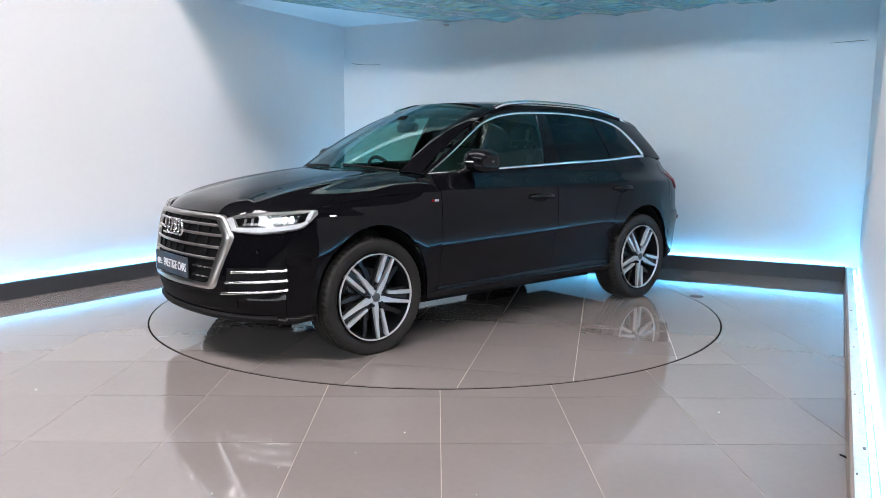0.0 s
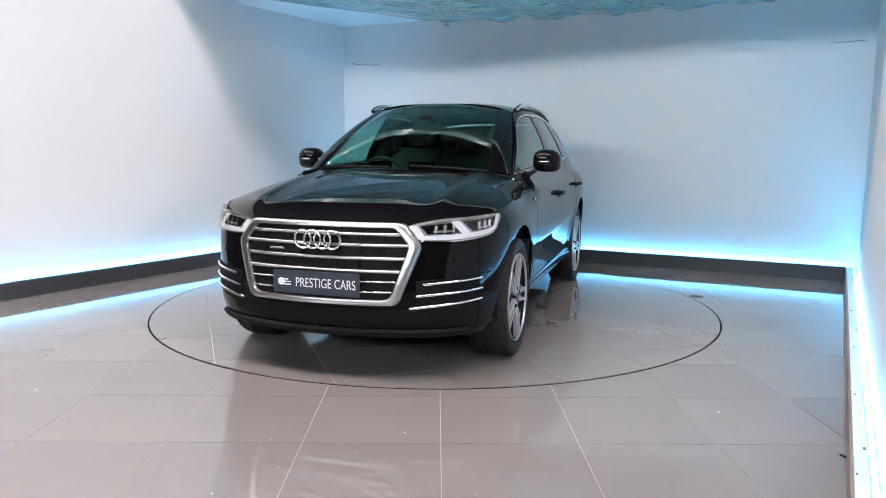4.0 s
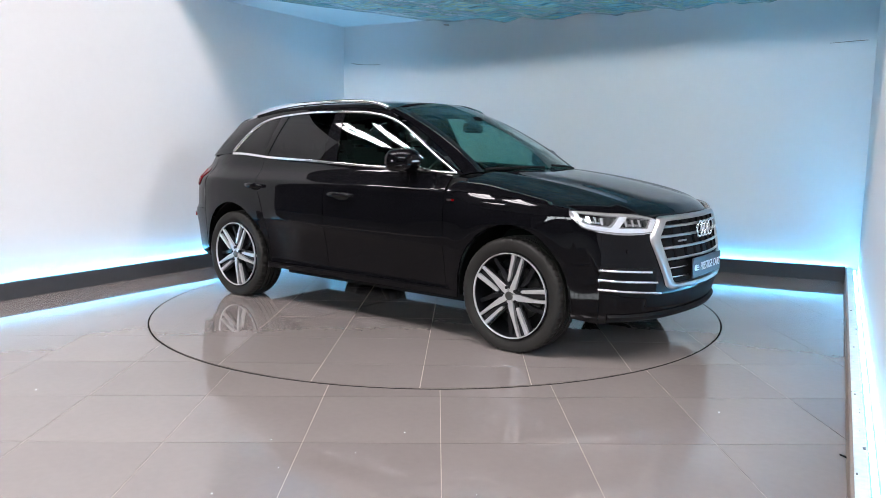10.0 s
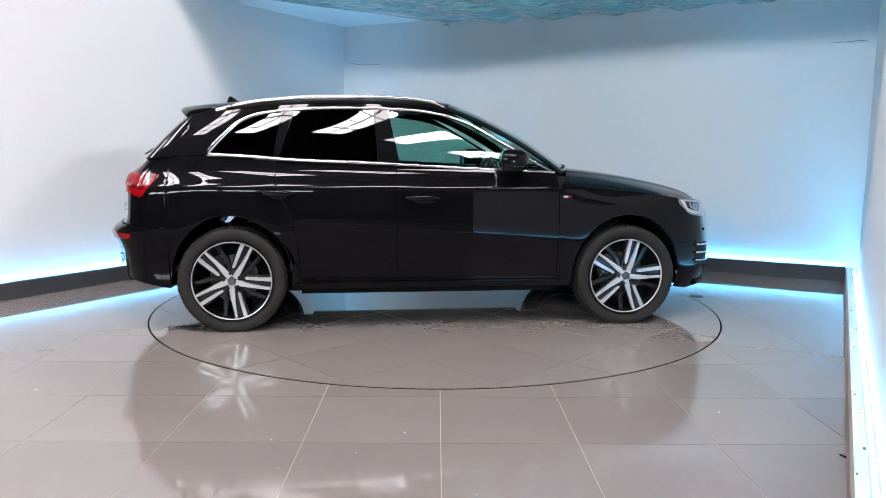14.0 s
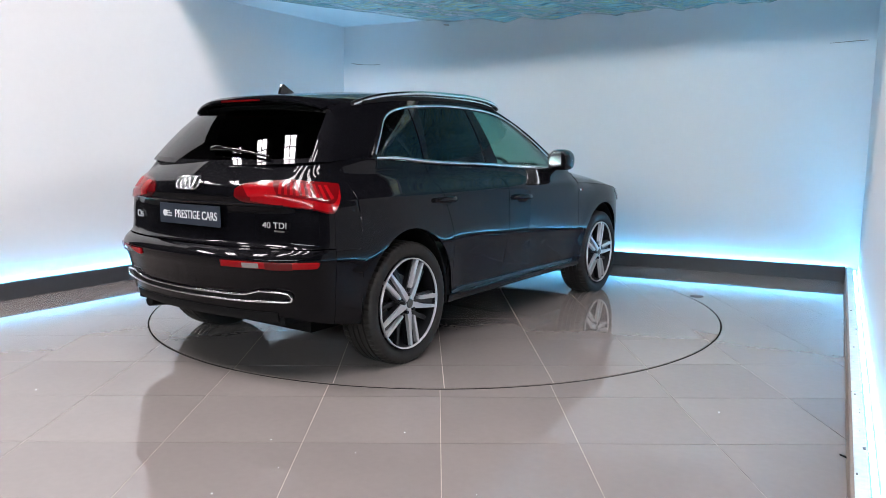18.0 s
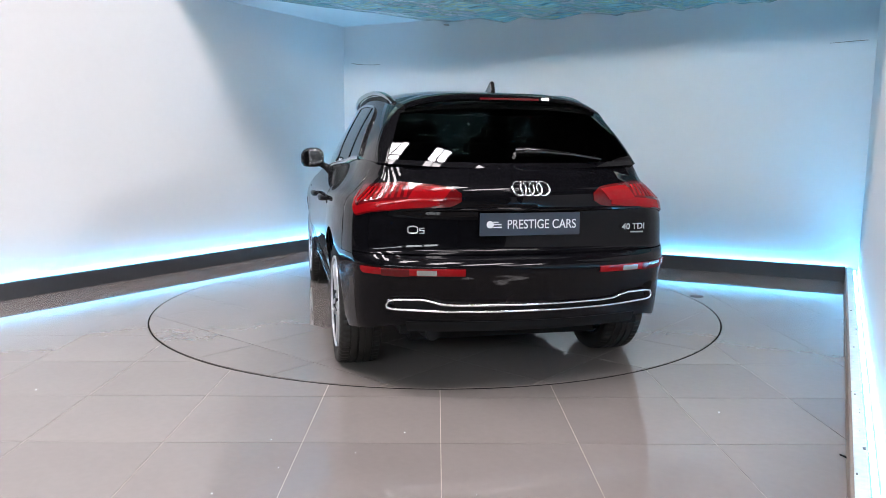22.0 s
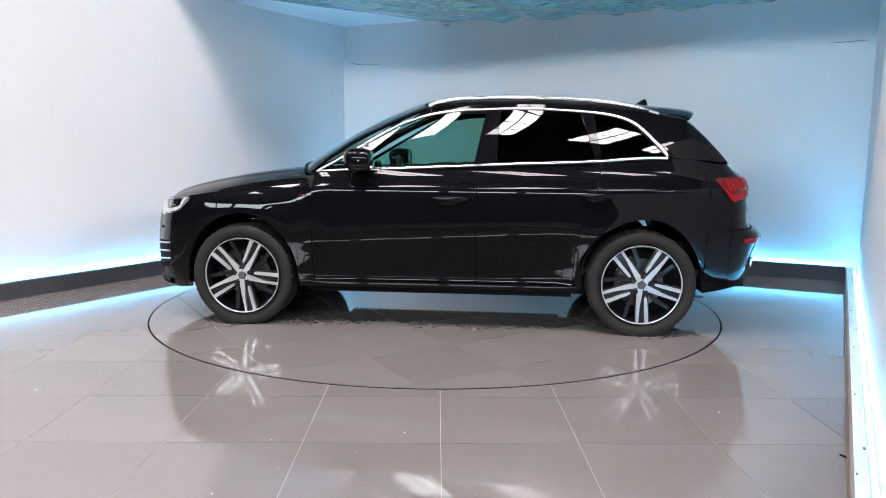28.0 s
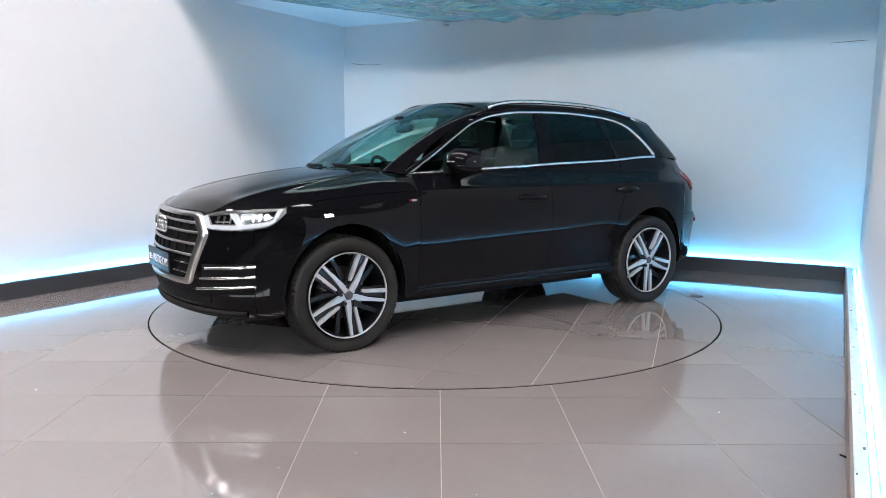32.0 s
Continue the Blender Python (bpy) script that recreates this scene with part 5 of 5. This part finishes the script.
# scuttle under the windscreen, with wiper arms
g = np.array([[(1.135 - 0.195 * abs(w) ** 2.2 - k * 0.09, 0.72 * w, 1.118 - 0.03 * abs(w) ** 2 + 0.004 * k) for k in np.linspace(0, 1, 4)] for w in np.linspace(-1, 1, 31)])
sheet("scuttle", g, M_BLACK, car, "matt black scuttle below the windscreen", thick=0.01)
for y0, y1 in ((-.05, -.60), (.62, .10)):
    pts = []
    for t in np.linspace(0, 1, 14):
        y = y0 + (y1 - y0) * t
        pts.append((1.128 - 0.175 * (abs(y) / .72) ** 2.2 - 0.02 * t, y, 1.146 - 0.028 * (abs(y) / .72) ** 2 + 0.012 * t))
    tube("front_wiper", pts, 0.009, M_BLACK, car, "black windscreen wiper")

# ---- cabin, seen through the glass ----
box("cabin_floor", (2.6, 1.5, 0.05), (-0.55, 0, 0.42), M_LINING, car, bevel=0)
bm = bmesh.new()
prof = [(1.04, .70), (1.04, 1.085), (.92, 1.098), (.74, 1.085), (.60, 1.045), (.56, .98), (.60, .70)]
n = 12
lo = []
for i, y in enumerate(np.linspace(-.70, .70, n)):
    lo.append([bm.verts.new((x - 0.13 * (abs(y) / .7) ** 2, y, z - (0.02 if abs(y) > .6 else 0))) for x, z in prof])
for i in range(n - 1):
    for k in range(len(prof)):
        j = (k + 1) % len(prof)
        bm.faces.new((lo[i][k], lo[i][j], lo[i + 1][j], lo[i + 1][k]))
bm.faces.new(lo[0])
bm.faces.new(lo[-1][::-1])
dash = part("dashboard", bm, M_DASH, car, "dark dashboard", smooth=True)
box("instrument_hood", (0.22, 0.36, 0.07), (0.62, -0.37, 1.085), M_DASH, dash, "dark instrument hood", bevel=0.025, segments=3)
box("centre_screen", (0.02, 0.22, 0.12), (0.585, 0.0, 1.115), M_GLOSS, dash, "upright black screen", bevel=0.006)
box("paper_slip", (0.06, 0.16, 0.004), (0.86, 0.36, 1.103), M_LETTER, dash, "white slip on the dashboard", bevel=0)
tilt = Matrix.Translation((0.40, -0.37, 1.035)) @ Matrix.Rotation(radians(-66), 4, "Y")
ring_pts = [tilt @ Vector((0.183 * math.cos(w), 0.183 * math.sin(w), 0)) for w in np.linspace(0, 2 * math.pi, 40, endpoint=False)]
steer = tube("steering_wheel", [tuple(p) for p in ring_pts], 0.015, M_SEAT, car, "black steering wheel", closed=True, axis=tuple(tilt.to_3x3() @ Vector((0, 0, 1))))
bm = bmesh.new()
bmesh.ops.create_cone(bm, segments=24, cap_ends=True, radius1=0.075, radius2=0.060, depth=0.05, matrix=tilt)
part("wheel_boss", bm, M_DASH, steer)
for w in (0.0, math.pi / 2, -math.pi / 2):
    a, b = tilt @ Vector((0.05 * math.cos(w + math.pi), 0.05 * math.sin(w + math.pi), 0)), tilt @ Vector((0.18 * math.cos(w + math.pi), 0.18 * math.sin(w + math.pi), 0))
    tube("wheel_spoke", [tuple(a), tuple(b)], 0.016, M_DASH, steer)


def cushion(name, size, place, tilt_y, material, parent, label="", r=0.06):
    bm = bmesh.new()
    bmesh.ops.create_cube(bm, size=1, matrix=Matrix.Diagonal((*size, 1)))
    bmesh.ops.bevel(bm, geom=bm.edges[:], offset=min(r, min(size) * 0.45), segments=4, affect="EDGES")
    bmesh.ops.transform(bm, matrix=Matrix.Translation(place) @ Matrix.Rotation(radians(tilt_y), 4, "Y"), verts=bm.verts)
    return part(name, bm, material, parent, label, smooth=True, sharp=60)


for y in (-.37, .37):
    seat = cushion("front_seat", (0.50, 0.50, 0.16), (-0.02, y, 0.66), -6, M_SEAT, car, "charcoal leather front seat")
    cushion("backrest", (0.15, 0.50, 0.64), (-0.33, y, 0.98), -20, M_SEAT, seat, r=0.07)
    cushion("headrest", (0.09, 0.26, 0.17), (-0.46, y, 1.385), -12, M_SEAT, seat, r=0.05)
    for dy in (-.06, .06):
        tube("headrest_post", [(-0.43, y + dy, 1.25), (-0.455, y + dy, 1.34)], 0.007, M_CHROME, seat)
bench = cushion("rear_seat", (0.48, 1.25, 0.18), (-0.90, 0, 0.66), -6, M_SEAT, car, "charcoal leather rear bench")
cushion("backrest", (0.14, 1.25, 0.56), (-1.22, 0, 0.96), -18, M_SEAT, bench)
for y in (-.37, 0.0, .37):
    cushion("headrest", (0.08, 0.24, 0.13), (-1.33, y, 1.285), -12, M_SEAT, bench, r=0.045)
box("parcel_shelf", (0.62, 1.30, 0.03), (-1.68, 0, 1.13), M_LINING, car, "dark load cover", bevel=0.01)
cushion("inside_mirror", (0.035, 0.25, 0.075), (0.44, 0.0, 1.435), -8, M_BLACK, car, "black inside mirror", r=0.03)
tube("mirror_stalk", [(0.47, 0, 1.45), (0.46, 0, 1.50)], 0.010, M_BLACK, car)
box("sensor_cover", (0.12, 0.10, 0.05), (0.45, 0.0, 1.495), M_BLACK, car, "black sensor cover behind the windscreen", bevel=0.015)

# ---- floor tiles of the bay, laid square to the camera ----
floor_tile = tile_mesh([(s * (TILE / 2 - 0.0017), t * (TILE / 2 - 0.0017)) for s, t in ((-1, -1), (1, -1), (1, 1), (-1, 1))], 0.0, M_TILE, 0.005)


def cut(poly, n, d):
    """The part of a polygon where the distance along n is at most d."""
    out = []
    for i in range(len(poly)):
        p, q = poly[i - 1], poly[i]
        dp, dq = p[0] * n[0] + p[1] * n[1] - d, q[0] * n[0] + q[1] * n[1] - d
        if dp * dq < 0:
            t = dp / (dp - dq)
            out.append((p[0] + t * (q[0] - p[0]), p[1] + t * (q[1] - p[1])))
        if dq <= 0:
            out.append(q)
    return out


for i in range(-16, 14):
    for j in range(-12, 12):
        x, y = X0 + (i + 0.5) * TILE, Y0 + (j + 0.5) * TILE
        a, l = x * AX.x + y * AX.y, x * AL.x + y * AL.y
        h = TILE / 2 - 0.0017
        whole = [(x + s * h, y + t * h) for s, t in ((-1, -1), (1, -1), (1, 1), (-1, 1))]
        rest = whole
        for n, d in ((AX, BACK + 0.02), (-AX, 7.55), (AL - SKEW_L * AX, LEFT + 0.02), (-AL + SKEW_R * AX, -RIGHT + 0.02)):
            rest = cut(rest, n, d) if len(rest) > 2 else []
        if len(rest) < 3:
            continue
        if math.hypot(abs(x) + TILE / 2, abs(y) + TILE / 2) < TABLE_R - 0.02:
            continue
        if rest == whole:
            o = hang(new("tile", floor_tile), floor_slab)
        else:
            o = hang(new("tile", tile_mesh([(p[0] - x, p[1] - y) for p in rest], 0.0, M_TILE, 0.005)), floor_slab)
        o.matrix_basis = Matrix.Translation((x, y, 0))
setting(slab("floor_front", H0, -7.6, HL0, HL1, -0.006, -0.001, M_HALLFLOOR), "grey concrete hall floor", "floor")


# ---- small marks of the bay ----
def wall_mark(name, pts, rad, material, label, category):
    """A thin line of damage on a wall, along places (a, l, z)."""
    o = tube(name, [tuple(spot(*p)) for p in pts], rad, material, None, ring=6, squash=0.6)
    return tagged(o, label, category)


FACE = BACK + W0 - 0.001
wall_mark("wall_crack", [(FACE, 3.03 - 0.107 * 2.9, 2.385), (FACE, 2.62, 2.362), (FACE, 2.50, 2.352), (FACE, 2.36, 2.345), (FACE, 2.28, 2.350)], [.002, .005, .003, .004, .002], M_KERB, "thin brown hairline crack in the white wall", "crack")
wall_mark("wall_crack", [(FACE, -2.86, 2.338), (FACE, -3.0, 2.343), (FACE, -3.10, 2.348), (FACE, -3.19, 2.350)], [.002, .003, .004, .003], M_KERB, "thin brown hairline crack in the white wall", "crack")
cover = lathe("floor_cover", [(.001, .0045), (.052, .0045), (.058, .002), (.058, -.003), (.001, -.003)], M_SKIRT, None, steps=32)
cover.data.transform(Matrix.Rotation(radians(90), 4, "X"))
cover.location = (2.31, 0.33, 0.0)
tagged(cover, "small round dark cover plate set in the floor", "floor cover")
hook = tube("wire_scrap", [(1.716, -3.090, 0.006), (1.722, -3.105, 0.008), (1.718, -3.122, 0.012), (1.730, -3.140, 0.006), (1.752, -3.145, 0.005)], 0.004, M_BLACK, None)
tagged(hook, "short bent scrap of black wire on the tiles", "wire")
rng = random.Random(7)
for k in range(26):
    a_, side_ = -5.0 + 7.6 * rng.random(), 0.012 + 0.036 * rng.random()
    w_ = 0.004 + 0.012 * rng.random() ** 2
    o = slab("scuff", a_, a_ + w_ * 1.6, RIGHT - side_ - w_ * 0.7, RIGHT - side_, PLINTH_H, PLINTH_H + 0.0015, M_SKIRT if rng.random() < 0.4 else M_KERB, kerb, "dark scuff on the ledge", skew=SKEW_R)
for k in range(40):
    x, y = -2.2 + 4.0 * rng.random(), -3.9 + 1.7 * rng.random()
    r = 0.0015 + 0.002 * rng.random()
    if k < 14:
        o = box("grit", (r * 2, r * 1.4, 0.002), (x, y, 0.001), M_LETTER, None, turn=6 * rng.random(), bevel=0)
        tagged(o, "pale speck of grit on the tiles", "grit", "grit on the floor")


# ---- what moves: the turntable and the car on it ----
# degrees of turn, every half second
TURNS = [-139.48, -139.42, -138.49, -135.72, -131.24, -125.37, -119.5, -113.74, -108.0, -102.28, -96.53,
         -90.7, -84.77, -79.03, -73.38, -67.73, -61.92, -56.0, -50.06, -44.43, -38.86, -33.32,
         -27.77, -22.23, -16.66, -11.02, -5.29, 0.5, 6.38, 12.31, 18.24, 24.17, 30.12,
         36.13, 42.2, 48.34, 54.53, 60.73, 66.84, 72.67, 78.53, 84.42, 90.42, 96.5,
         102.63, 108.69, 114.73, 120.58, 126.46, 132.39, 138.43, 144.43, 150.42, 156.39, 162.32,
         168.18, 173.96, 179.54, 185.0, 190.4, 195.79, 201.18, 206.56, 210.26, 214.04,]


def motions():
    rows_table, rows_car = [], []
    for k, deg in enumerate(TURNS):
        m = Matrix.Rotation(radians(deg), 4, "Z")
        rows_table.append((k * 0.5, m))
        rows_car.append((k * 0.5, m @ Matrix.Translation(CAR_AT)))
    walk(turntable, rows_table)
    walk(car, rows_car)


motions()
